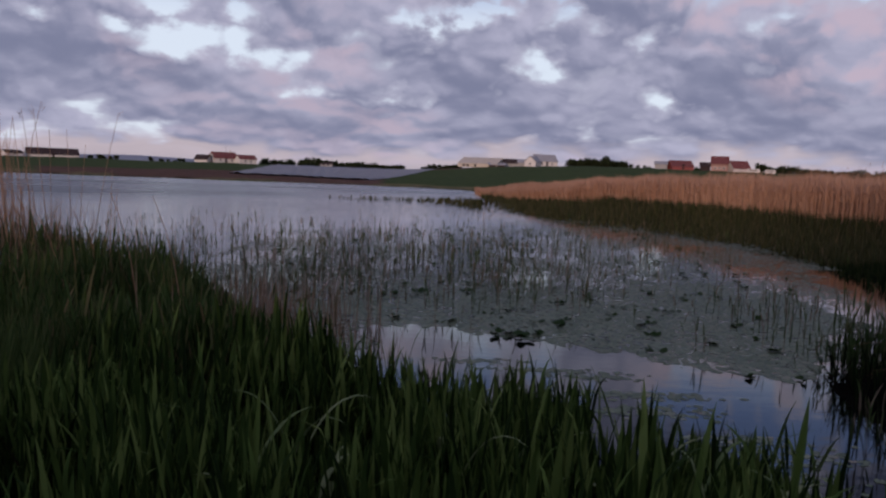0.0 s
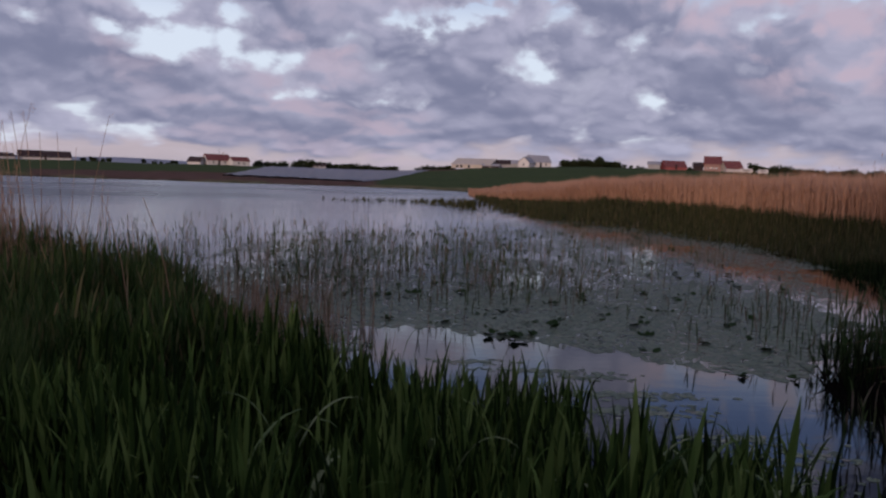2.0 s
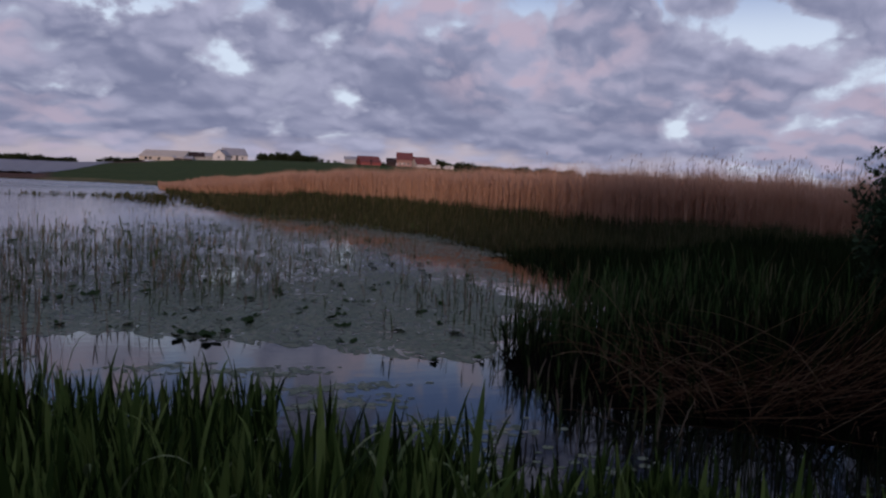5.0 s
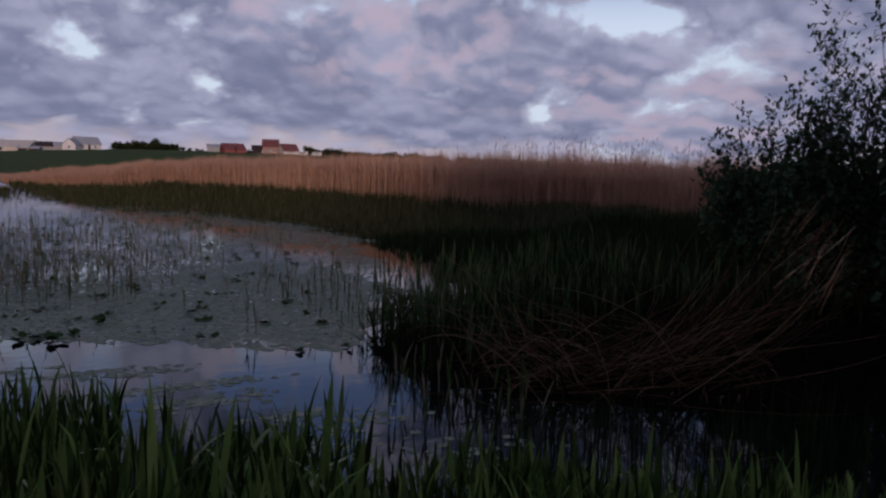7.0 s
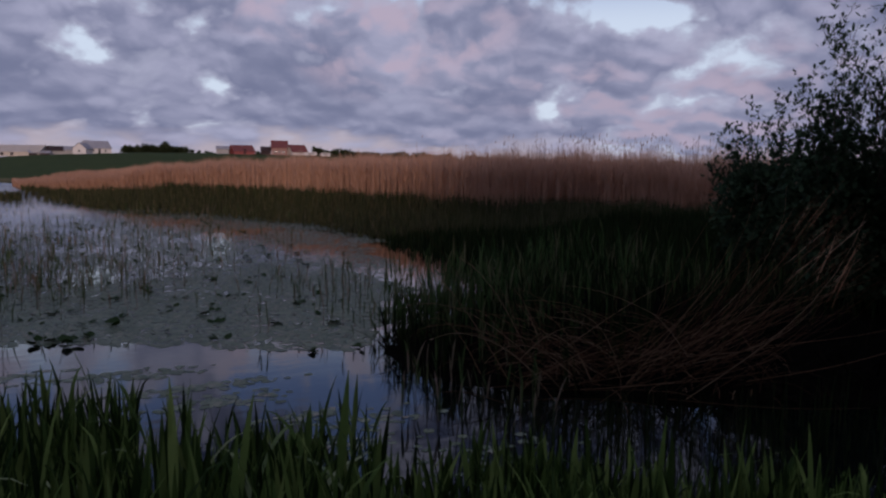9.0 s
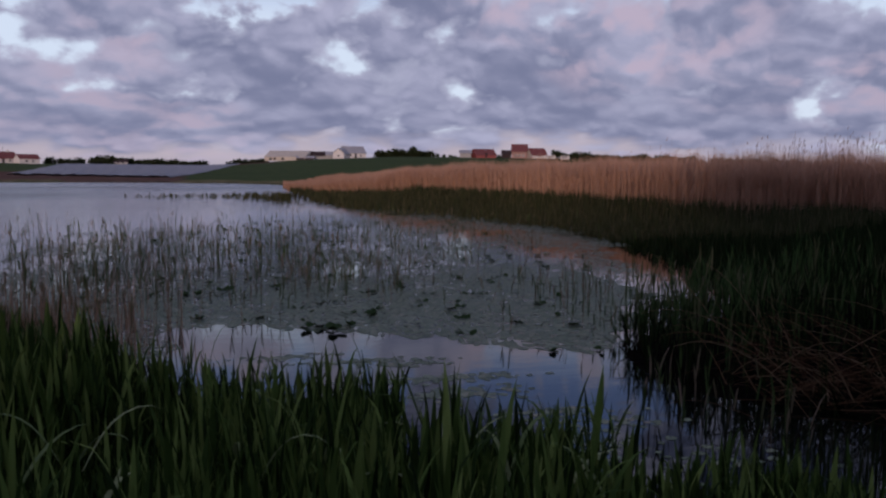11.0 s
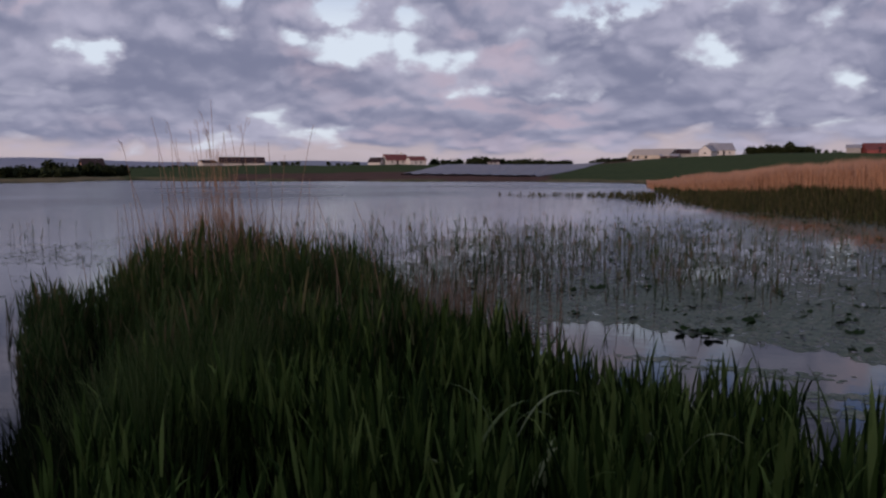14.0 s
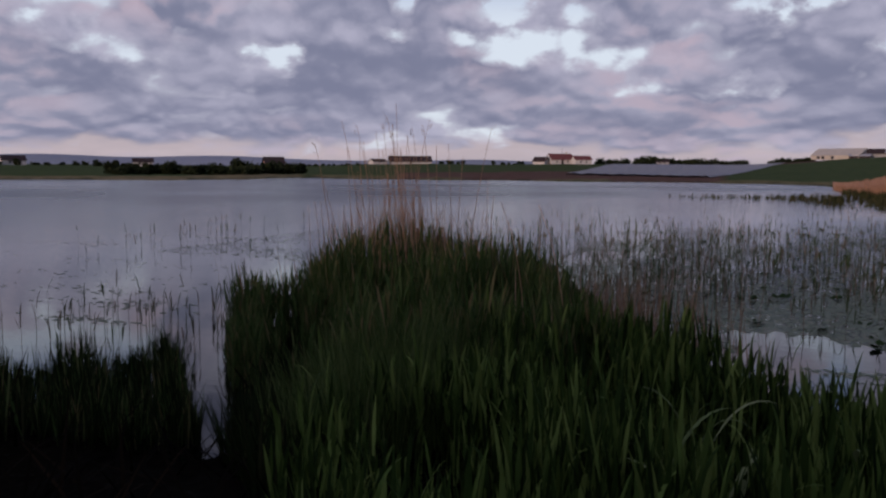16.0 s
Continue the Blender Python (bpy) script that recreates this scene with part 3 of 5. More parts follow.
def building(name, label, category, az, r, width, depth, wall, roof, turn, m_wall, m_roof, gable_front=False, windows=0, doors=0, chimneys=0, upper=0, group=""):
    """A gabled house or barn. Its front faces the lake; the ridge runs along the front, or from front to back."""
    x, y = polar(az, r)
    top = new(name)
    top.matrix_world = pose(x, y, ground_z(x, y) - 0.25, 0, 0, -az + turn)
    w, d = width / 2, depth / 2
    bm = bmesh.new()
    if gable_front:
        prof = [(-w, 0), (w, 0), (w, wall), (0, wall + roof), (-w, wall)]
        a = [bm.verts.new((px, -d, pz)) for px, pz in prof]
        b = [bm.verts.new((px, d, pz)) for px, pz in prof]
    else:
        prof = [(-d, 0), (d, 0), (d, wall), (0, wall + roof), (-d, wall)]
        a = [bm.verts.new((-w, py, pz)) for py, pz in prof]
        b = [bm.verts.new((w, py, pz)) for py, pz in prof]
    bm.faces.new(a)
    bm.faces.new(list(reversed(b)))
    for i in range(5):
        bm.faces.new((a[i], b[i], b[(i + 1) % 5], a[(i + 1) % 5]))
    bmesh.ops.recalc_face_normals(bm, faces=bm.faces)
    body = part("wall", bm, m_wall, top)
    half = w if gable_front else d
    for s in (-1, 1):
        bm = bmesh.new()
        e, t = 0.35, 0.18
        sl = roof / half
        pts = [(0, wall + roof + 0.03), (s * (half + e), wall - sl * e + 0.03), (s * (half + e), wall - sl * e + 0.03 + t), (0, wall + roof + 0.03 + t)]
        run = (d if gable_front else w) + 0.3
        if gable_front:
            a = [bm.verts.new((p, -run, z)) for p, z in pts]
            b = [bm.verts.new((p, run, z)) for p, z in pts]
        else:
            a = [bm.verts.new((-run, p, z)) for p, z in pts]
            b = [bm.verts.new((run, p, z)) for p, z in pts]
        bm.faces.new(a)
        bm.faces.new(list(reversed(b)))
        for i in range(4):
            bm.faces.new((a[i], b[i], b[(i + 1) % 4], a[(i + 1) % 4]))
        bmesh.ops.recalc_face_normals(bm, faces=bm.faces)
        part("roof", bm, m_roof, top)
    for row in range(1 + upper):
        for i in range(windows):
            cx = -w + width * (i + 1) / (windows + 1)
            z0 = 0.9 + 2.5 * row
            win = part("window", boxed((cx - 0.45, cx + 0.45, -d - 0.05, -d + 0.1, z0, z0 + 0.9)), M_GREYWALL, top)
            part("pane", boxed((cx - 0.37, cx + 0.37, -d - 0.07, -d - 0.04, z0 + 0.08, z0 + 0.82)), M_GLASS, win)
    for i in range(doors):
        cx = -w + width * (i + 0.75) / (doors + 0.5)
        part("door", boxed((cx - 0.5, cx + 0.5, -d - 0.06, -d + 0.1, 0.25, 2.3)), M_ROOFDARK, top)
    for i in range(chimneys):
        cx = (-0.8 + 1.6 * i / max(1, chimneys - 1)) * w * 0.9 if chimneys > 1 else w * 0.6
        part("chimney", boxed((cx - 0.4, cx + 0.4, -0.3, 0.3, wall + roof * 0.7, wall + roof + 0.9), (cx - 0.48, cx + 0.48, -0.38, 0.38, wall + roof + 0.9, wall + roof + 1.0)), m_wall, top)
    return tagged(top, label, category, group)


building("farmhouse", "long low whitewashed farmhouse with a dark slate roof", "house", -25.7, 385, 20, 8, 1.35, 2.5, 6, M_WHITE, M_ROOFDARK, windows=6, doors=1)
building("outbuilding", "small whitewashed gabled outbuilding beside the long farmhouse", "house", -28.0, 380, 6.5, 7, 1.4, 1.2, 20, M_WHITE, M_ROOFDARK, windows=1)
main = building("farmhouse", "white farmhouse with a red tiled roof above a field", "house", -15.1, 385, 11, 7, 2.3, 2.6, 22, M_WHITE, M_ROOFRED, windows=3, doors=1, chimneys=1)
part("mast", boxed((1.2, 1.3, -0.05, 0.05, 4.6, 7.4)), M_ROOFDARK, main)
building("house_wing", "white gabled wing beside the red-roofed farmhouse", "house", -13.6, 382, 8, 6, 2.4, 1.7, 22, M_WHITE, M_ROOFRED, windows=2)
building("shed", "dark-roofed shed with a white gable end", "shed", -16.4, 382, 6, 6, 1.5, 2.0, -22, M_WHITE, M_ROOFDARK)
building("cottage", "pale cottage half hidden among hedgerow trees", "house", -8.1, 394, 6, 6, 1.7, 1.3, 0, M_GREYWALL, M_ROOFDARK, windows=2)
barn = building("barn", "large cream barn with a pale sheet roof and dark doorways", "barn", 3.0, 392, 20, 15, 1.7, 3.0, -22, M_CREAM, M_CREAM)
for x0 in (-7.5, -5.5, -1.5):
    part("doorway", boxed((x0, x0 + 1.2, -7.56, -7.4, 0.3, 1.5)), M_GLASS, barn)
building("outbuilding", "low open-fronted shed beside the cream barn", "shed", 4.0, 384, 8, 5, 1.1, 0.9, 0, M_ROOFDARK, M_ROOFGREY)
building("outbuilding", "low grey outbuilding with a slate roof", "shed", 5.1, 390, 9, 7, 1.9, 1.9, 0, M_GREYWALL, M_ROOFDARK)
building("outbuilding", "grey-roofed link building beside the white farmhouse", "shed", 5.9, 388, 6, 7, 1.9, 1.6, 0, M_GREYWALL, M_ROOFGREY)
building("house_wing", "gabled white front wing of the large farmhouse", "house", 6.55, 386, 5.5, 9, 2.4, 2.4, -20, M_WHITE, M_ROOFGREY, gable_front=True, windows=1)
building("farmhouse", "white two-part farmhouse with a grey roof on the hill", "house", 7.3, 394, 10.5, 9, 2.5, 3.2, 20, M_WHITE, M_ROOFGREY, windows=3, doors=1)
building("barn", "dark red sheet barn with a red roof", "barn", 16.55, 352, 9, 8, 1.3, 2.5, 20, M_REDCLAD, M_ROOFRED, doors=1)
building("shed", "grey lean-to shed at the end of the red barn", "shed", 15.3, 352, 5, 6, 2.0, 1.2, 0, M_GREYWALL, M_ROOFGREY)
building("brick_house", "tall brick house with a steep red roof on the hill", "house", 19.12, 350, 6.6, 8, 3.2, 2.9, 0, M_BRICK, M_ROOFRED, windows=3)
building("shed", "dark timber lean-to against the brick house", "shed", 18.2, 350, 4, 6, 1.8, 1.6, 0, M_ROOFDARK, M_ROOFDARK)
building("house_wing", "lower red-roofed wing with a white gable end", "house", 20.3, 350, 7, 7, 1.5, 2.9, 26, M_WHITE, M_ROOFRED, windows=1)


def caravan(az, r, length):
    """A parked white touring caravan."""
    x, y = polar(az, r)
    top = new("caravan")
    top.matrix_world = pose(x, y, ground_z(x, y), 0, 0, -az + 4)
    bm = boxed((-length / 2, length / 2, -1.0, 1.0, 0.35, 1.75))
    bmesh.ops.bevel(bm, geom=bm.edges[:], offset=0.25, segments=2, affect="EDGES")
    part("body", bm, M_WHITE, top)
    part("window", boxed((-length * 0.3, length * 0.3, -1.03, -0.98, 1.05, 1.4)), M_GLASS, top)
    for k in (-0.35, 0.35):
        bm = bmesh.new()
        bmesh.ops.create_cone(bm, cap_ends=True, segments=12, radius1=0.32, radius2=0.32, depth=0.2, matrix=Matrix.Translation((k, -0.9, 0.32)) @ Euler((radians(90), 0, 0)).to_matrix().to_4x4())
        part("wheel", bm, M_ROOFDARK, top)
    tagged(top, "small white touring caravan parked on the field", "caravan", "parked caravans")


for az, r, length in ((21.25, 318, 4.6), (22.3, 318, 3.6)):
    caravan(az, r, length)
building("cottage", "brown-roofed house among dark scrub by the shore", "house", -35.3, 185, 4, 4.5, 2.4, 1.3, 10, M_BRICK, M_ROOFDARK, windows=1)
building("cottage", "small white cottage beyond the far shore", "house", -43.8, 320, 7, 6, 1.8, 1.3, 0, M_WHITE, M_ROOFDARK, windows=2)
building("cottage", "small white cottage behind a dark hedge", "house", -51.5, 335, 8, 6, 2.0, 1.6, 12, M_WHITE, M_ROOFDARK, windows=2)


def polytunnel_rows():
    """Long low strips of clear polythene over crop rows, following the slope."""
    for i in range(30):
        u = i / 29
        a0, r0 = -14.5 + 9.2 * u, 162 - 18 * u
        a1, r1 = -11.2 + 10.6 * u, 392.0
        (xa, ya), (xb, yb) = polar(a0, r0), polar(a1, r1)
        d = Vector((xb - xa, yb - ya, 0))
        side = Vector((d.y, -d.x, 0)).normalized()
        bm, prev = bmesh.new(), None
        for s in range(25):
            t = s / 24
            wide = (0.74 + 0.80 * t) * (0.94 + 0.06 * math.sin(7 * t + i))
            row = []
            for q in range(6):
                k = -1 + 2 * q / 5
                p = Vector((xa, ya, 0)) + d * t + side * (k * wide)
                hump = 0.32 * math.sqrt(max(0.0, 1 - k * k)) * (1 + 0.12 * math.sin(23 * t + 2 * i))
                row.append(bm.verts.new((p.x - xa, p.y - ya, ground_z(p.x, p.y) + 0.03 + hump)))
            if prev:
                for q in range(5):
                    bm.faces.new((prev[q], prev[q + 1], row[q + 1], row[q]))
            prev = row
        me = bpy.data.meshes.new("polythene_strip")
        bm.to_mesh(me)
        bm.free()
        for p in me.polygons:
            p.use_smooth = True
        me.materials.append(M_POLY)
        ob = new("polythene_strip", me)
        ob.location = (xa, ya, 0)
        tagged(ob, "pale polythene sheet strip laid over a crop row", "crop cover", "crop rows under polythene")


polytunnel_rows()


def crown_mesh(seed, rx, rz, leaves, size, material, flat=0.25):
    """Uneven crown: leaf clumps gathered in several lobes, with gaps."""
    rng = np.random.default_rng(seed)
    lobes = 10
    c = np.stack([rng.uniform(-0.6, 0.6, lobes) * rx, rng.uniform(-0.5, 0.5, lobes) * rx, rz * rng.uniform(flat, 1.25, lobes)], 1)
    s = rng.uniform(0.38, 0.62, lobes)
    pick = rng.integers(0, lobes, leaves)
    u = rng.normal(size=(leaves, 3))
    u /= np.linalg.norm(u, axis=1)[:, None]
    rad = rng.uniform(0.3, 1.0, leaves) ** 0.5
    p = c[pick] + u * (rad * s[pick])[:, None] * np.array([rx, rx, rz])
    p[:, 2] = np.maximum(p[:, 2], 0.05)
    return ribbons(p, rng.uniform(0, 6.28, leaves), size * rng.uniform(0.6, 1.4, leaves), size * rng.uniform(0.5, 1.0, leaves), rng.uniform(0.2, 2.4, leaves), rng.uniform(-0.6, 0.6, leaves), 2, 0.5)


def far_trees():
    kinds = []
    for k in range(5):
        thing = new("tree")
        rx, rz = (2.6, 2.3, 3.0, 2.0, 3.4)[k], (1.5, 2.2, 1.3, 1.7, 1.8)[k]
        v, f = crown_mesh(100 + k, rx, rz, 420, 0.75, M_FARTREE)
        part_np("crown", v, f, M_FARTREE, thing)
        bm = bmesh.new()
        bmesh.ops.create_cone(bm, cap_ends=True, segments=7, radius1=0.22, radius2=0.10, depth=rz, matrix=Matrix.Translation((0, 0, rz / 2 - 0.1)))
        part("trunk", bm, M_BARK, thing)
        tagged(thing, "dark wind-shaped hedgerow tree on the skyline", "tree", "hedgerow trees")
        kinds.append(thing)
    rng = random.Random(5)
    # stretches of hedge: azimuth from, to, how many, mean size, distance
    used = set()
    for a0, a1, count, size, r in ((-23.7, -21.6, 5, 0.75, 388), (-19.8, -17.4, 7, 0.5, 390), (-12.6, -10.4, 9, 0.85, 396), (-9.8, -5.0, 20, 1.15, 398), (-5.0, -2.6, 9, 0.85, 400),
                                   (-1.2, 1.3, 12, 0.7, 394), (9.0, 12.8, 18, 1.1, 394), (12.8, 14.8, 5, 0.45, 396), (21.6, 25.4, 15, 0.95, 398), (25.4, 31.6, 30, 0.9, 400), (32.2, 36.5, 20, 0.85, 400),
                                   (36.5, 47, 22, 0.6, 405), (-54, -47, 9, 0.7, 330), (-46.8, -43.5, 7, 0.75, 300), (-46, -36.4, 46, 0.62, 158), (-38, -33.4, 26, 0.72, 172), (-33.5, -29.3, 9, 0.4, 330), (17.5, 18.3, 3, 0.5, 350)):
        for i in range(count):
            az = a0 + (a1 - a0) * (i + rng.uniform(0.1, 0.9)) / count
            rr = r + rng.uniform(-6, 6)
            x, y = polar(az, rr)
            k = rng.randrange(5)
            s = size * rng.uniform(0.7, 1.25)
            m = pose(x, y, ground_z(x, y) - 0.15, 0, 0, rng.uniform(0, 360)) @ Matrix.Diagonal((s, s, s, 1))
            if k not in used:
                kinds[k].matrix_basis = m
                used.add(k)
            else:
                t = copy_thing(kinds[k], Matrix())
                t.matrix_basis = m
    return kinds


far_trees()

# ------------------------------------------------------------ reed beds


def stuff(name, v, f, material, label, category, parent=None):
    ob = new(name, mesh_np(name, v, f, material))
    return tagged(ob, label, category, kind="stuff")


def spread(rng, n, box_, keep):
    """n points in a box (x0, x1, y0, y1) that keep() accepts."""
    got = np.zeros((0, 2))
    while len(got) < n:
        p = np.stack([rng.uniform(box_[0], box_[1], n * 2), rng.uniform(box_[2], box_[3], n * 2)], 1)
        got = np.concatenate([got, p[keep(p[:, 0], p[:, 1])]])
    return got[:n]


def az_r(x, y):
    rx, ry = x - EYE_AT[0], y - EYE_AT[1]
    return np.degrees(np.arctan2(rx, ry)), np.hypot(rx, ry)


# front edge of the standing dead reeds, and the depth of the bed
TAN_AZ = [2.0, 2.9, 4.9, 8.9, 12.8, 16.6, 20.3, 23.8, 27.1, 34.6, 40.6, 47.5, 52]
TAN_R = [100, 80, 66, 56, 52, 47, 40.5, 36.5, 33.4, 27.6, 27.4, 25.2, 24]
TAN_H_AZ = [2, 2.9, 4.9, 6.8, 8.9, 10.6, 12.7, 14.5, 18.5, 26.5, 34.4, 41.8, 47, 60]
TAN_H = [0.3, 0.55, 0.98, 1.28, 1.5, 1.73, 1.94, 2.1, 2.2, 2.28, 2.32, 2.3, 2.15, 2.1]


def dead_reed_bed():
    rng = np.random.default_rng(11)
    n = 47000
    az = rng.uniform(2.5, 54, n * 3)
    front = np.interp(az, TAN_AZ, TAN_R)
    depth = np.where(az < 8, 14, np.where(az < 20, 45, 34))
    r = front + depth * rng.uniform(0, 1, n * 3) ** 1.5
    # even cover by area: nearer stretches need fewer stems
    keep = rng.uniform(0, 1, n * 3) < np.clip(r / 60, 0.45, 1)
    az, r = az[keep][:n], r[keep][:n]
    x, y = EYE_AT[0] + r * np.sin(np.radians(az)), EYE_AT[1] + r * np.cos(np.radians(az))
    h = np.interp(az, TAN_H_AZ, TAN_H) * rng.normal(1.0, 0.05, len(az)) + 0.06 * np.sin(az * 1.3) + 0.04 * np.sin(az * 4.1)
    h = np.maximum(h, 0.2)
    z = np.maximum(height(x, y), -0.1)
    base = np.stack([x, y, z], 1)
    # stalk, two withered leaves
    w = 0.014 + 0.00046 * r
    stalk = ribbons(base, rng.uniform(0, 6.28, len(az)), h, w, rng.uniform(0, 0.07, len(az)), rng.uniform(0, 0.12, len(az)), 2, 0.3, root=1.0)
    face = rng.uniform(0, 6.28, len(az))
    leaf1 = ribbons(base + np.array([0, 0, 1]) * (h * rng.uniform(0.45, 0.7, len(az)))[:, None], face, 0.42, 0.03 + 0.0006 * r, 0.35, 0.9, 2)
    leaf2 = ribbons(base + np.array([0, 0, 1]) * (h * rng.uniform(0.2, 0.6, len(az)))[:, None], face + 2.4, 0.42, 0.03 + 0.0006 * r, 0.3, 0.8, 2)
    v, f = join(stalk, leaf1, leaf2)
    stuff("dead_reeds", v, f, M_TAN, "dense bed of standing dead tan reeds along the lake", "reeds")
    # feathery heads above the nearer part
    sel = (r < 60) & (rng.uniform(0, 1, len(az)) < 0.012 + 0.07 * smooth((az - 33) / 8)) & (az > 26)
    top = base[sel] + np.array([0, 0, 1]) * (h[sel] * 0.97)[:, None]
    k = len(top)
    extra = rng.uniform(0.15, 0.5, k)
    stick = ribbons(top - np.array([0, 0, 0.1]), rng.uniform(0, 6.28, k), extra + 0.1, 0.012, 0.05, 0.1, 1, 0.3, root=1)
    plume = ribbons(top + np.array([0, 0, 1]) * (extra * 0.9)[:, None], rng.uniform(-0.4, 0.9, k), rng.uniform(0.12, 0.20, k), 0.024, 0.2, 0.9, 2)
    v, f = join(stick, plume)
    stuff("reed_plumes", v, f, M_PLUME, "thin brown feathery seed heads above the dead reeds", "reeds")


# water side of the green reeds in front of the dead bed
GREEN_EDGE = [(-5.4, 54), (-0.7, 51.5), (3.6, 41.2), (5.5, 34.3), (8.7, 28.4), (9.6, 23), (9.2, 18.5), (8.4, 15), (7.8, 12)]


def green_reed_fringe():
    rng = np.random.default_rng(12)
    n = 26000
    e = np.array(GREEN_EDGE)
    ea, er = az_r(e[:, 0], e[:, 1])
    order = np.argsort(ea)
    ea, er = ea[order], er[order]
    az = rng.uniform(-8.0, 50, n)
    r0 = np.interp(az, ea, er)
    r1 = np.where(az < 3, r0 + 5 + 9 * np.clip((az + 6) / 9, 0, 1), np.interp(az, TAN_AZ, TAN_R) + 2)
    r0 = np.where(az > 31, 13.5, r0)
    r0 = np.where(az < 4, r0 - 8 * rng.uniform(0, 1, n) ** 2, r0)
    t = rng.uniform(0, 1, n)
    r = r0 + (r1 - r0) * t
    # thin, ragged outer edge
    keep = (rng.uniform(0, 1, n) < (0.16 + 2.6 * t) * np.interp(az, [-8, -3, 2, 6, 10, 15], [0.02, 0.05, 0.16, 0.45, 0.8, 1.0])) & (r > 11)
    az, r, t = az[keep], r[keep], t[keep]
    k = len(az)
    x, y = EYE_AT[0] + r * np.sin(np.radians(az)), EYE_AT[1] + r * np.cos(np.radians(az))
    z = np.clip(height(x, y), -0.12, 1)
    h = (0.20 + 0.40 * np.clip(t * 1.6, 0, 1)) * rng.uniform(0.6, 1.3, k) + np.where(az < 8, -0.40 * (8 - az).clip(0, 10) / 10, 0.0) + 0.12
    base = np.stack([x, y, z], 1)
    parts = []
    for q in range(3):
        parts.append(ribbons(base + rng.uniform(-0.06, 0.06, (k, 3)) * (1, 1, 0), rng.uniform(0, 6.28, k), h * rng.uniform(0.7, 1.0, k), 0.014 + 0.0006 * r, rng.uniform(0.0, 0.28, k), rng.uniform(0, 0.5, k), 3, 0.4))
    v, f = join(*parts)
    # nearer than 22 m the same blades take the colour with shade painted in
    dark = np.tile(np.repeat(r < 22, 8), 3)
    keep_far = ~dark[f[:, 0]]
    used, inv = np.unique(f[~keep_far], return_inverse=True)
    stuff("sedge", v[used], inv.reshape(-1, 4), M_SHADE_GREEN, "low green growth along the edge of the bay, shade painted dark", "sedge")
    used, inv = np.unique(f[keep_far], return_inverse=True)
    v, f = v[used], inv.reshape(-1, 4)
    stuff("green_reeds", v, f, M_GREENBED, "young green reeds in the shallows before the dead bed", "reeds")


def emergent_reeds():
    """Sparse thin reeds standing in open water, in drifts."""
    rng = np.random.default_rng(13)
    drifts = []
    share = 0.85
    # x, y, spread x, spread y, how many
    for x, y, sx, sy, k in ((-4.6, 16.5, 1.6, 4.0, 260), (-2.4, 16.5, 1.6, 4.2, 300), (0.0, 17.0, 1.7, 4.0, 300), (2.2, 16.5, 1.2, 3.2, 190), (1.3, 12.8, 0.7, 1.2, 130), (-2.8, 10.6, 0.9, 1.2, 190),
                            (-1.6, 12.4, 1.2, 1.4, 150), (4.4, 18.5, 1.6, 3.0, 70), (-0.4, 24, 4.0, 4.0, 170), (6.0, 26, 2.4, 4.0, 130), (-6.0, 21.5, 2.2, 2.4, 110),
                            (4.3, 9.6, 0.5, 0.9, 40), (5.6, 10.4, 0.9, 0.9, 70), (3.3, 4.6, 0.25, 0.5, 30), (-7.0, 7.2, 0.6, 0.8, 45), (-7.6, 5.8, 0.9, 0.6, 40), (-15.6, 18, 0.8, 2.2, 30), (-13, 13, 3.0, 2.5, 30)):
        k = round(k * share)
        drifts.append(np.stack([rng.normal(x, sx, k), rng.normal(y, sy, k)], 1))
    p = np.concatenate(drifts)
    p = p[lake_distance(p[:, 0], p[:, 1]) < 0.1]
    p = p[(p[:, 1] > 9.2) | (p[:, 0] > 2.9) | (p[:, 0] < -5)]
    k = len(p)
    base = np.concatenate([p, np.full((k, 1), -0.15)], 1)
    h = 0.15 + rng.uniform(0.25, 0.62, k)
    face = rng.uniform(0, 6.28, k)
    stem = ribbons(base, face, h, 0.009, rng.uniform(0, 0.10, k), rng.uniform(0, 0.12, k), 3, 0.3, root=1)
    up = np.array([0, 0, 1])
    ls = []
    for q in range(2):
        at = base + up * (h * rng.uniform(0.4, 0.85, k))[:, None]
        ls.append(ribbons(at, face + rng.uniform(0, 6.28, k), rng.uniform(0.14, 0.30, k), 0.017, rng.uniform(0.05, 0.35, k), rng.uniform(0.1, 0.8, k), 3))
    v, f = join(stem, *ls)
    stuff("emergent_reeds", v, f, M_EMERGENT, "sparse young reeds standing in the open shallow water", "reeds")


dead_reed_bed()
green_reed_fringe()
emergent_reeds()

# ------------------------------------------------------------ lily pads


def pad_np(rng, xy, radius, z):
    """Round floating leaves with a notch."""
    n, seg = len(xy), 6
    turn = rng.uniform(0, 6.28, n)
    ang = turn[:, None] + np.linspace(0.22, 6.06, seg)[None]
    rr = radius[:, None] * rng.uniform(0.88, 1.08, (n, seg))
    sq = rng.uniform(0.75, 1.0, n)[:, None]
    ring = np.stack([xy[:, :1] + rr * np.cos(ang), xy[:, 1:] + rr * np.sin(ang) * sq, np.broadcast_to(z[:, None], (n, seg)) + rng.uniform(0, 0.0015, (n, seg))], -1)
    mid = np.concatenate([xy, z[:, None]], 1)[:, None]
    v = np.concatenate([mid, ring], 1).reshape(-1, 3)
    f = np.array([(0, i, i + 1) for i in range(1, seg)])
    return v, (f[None] + (np.arange(n) * (seg + 1))[:, None, None]).reshape(-1, 3)


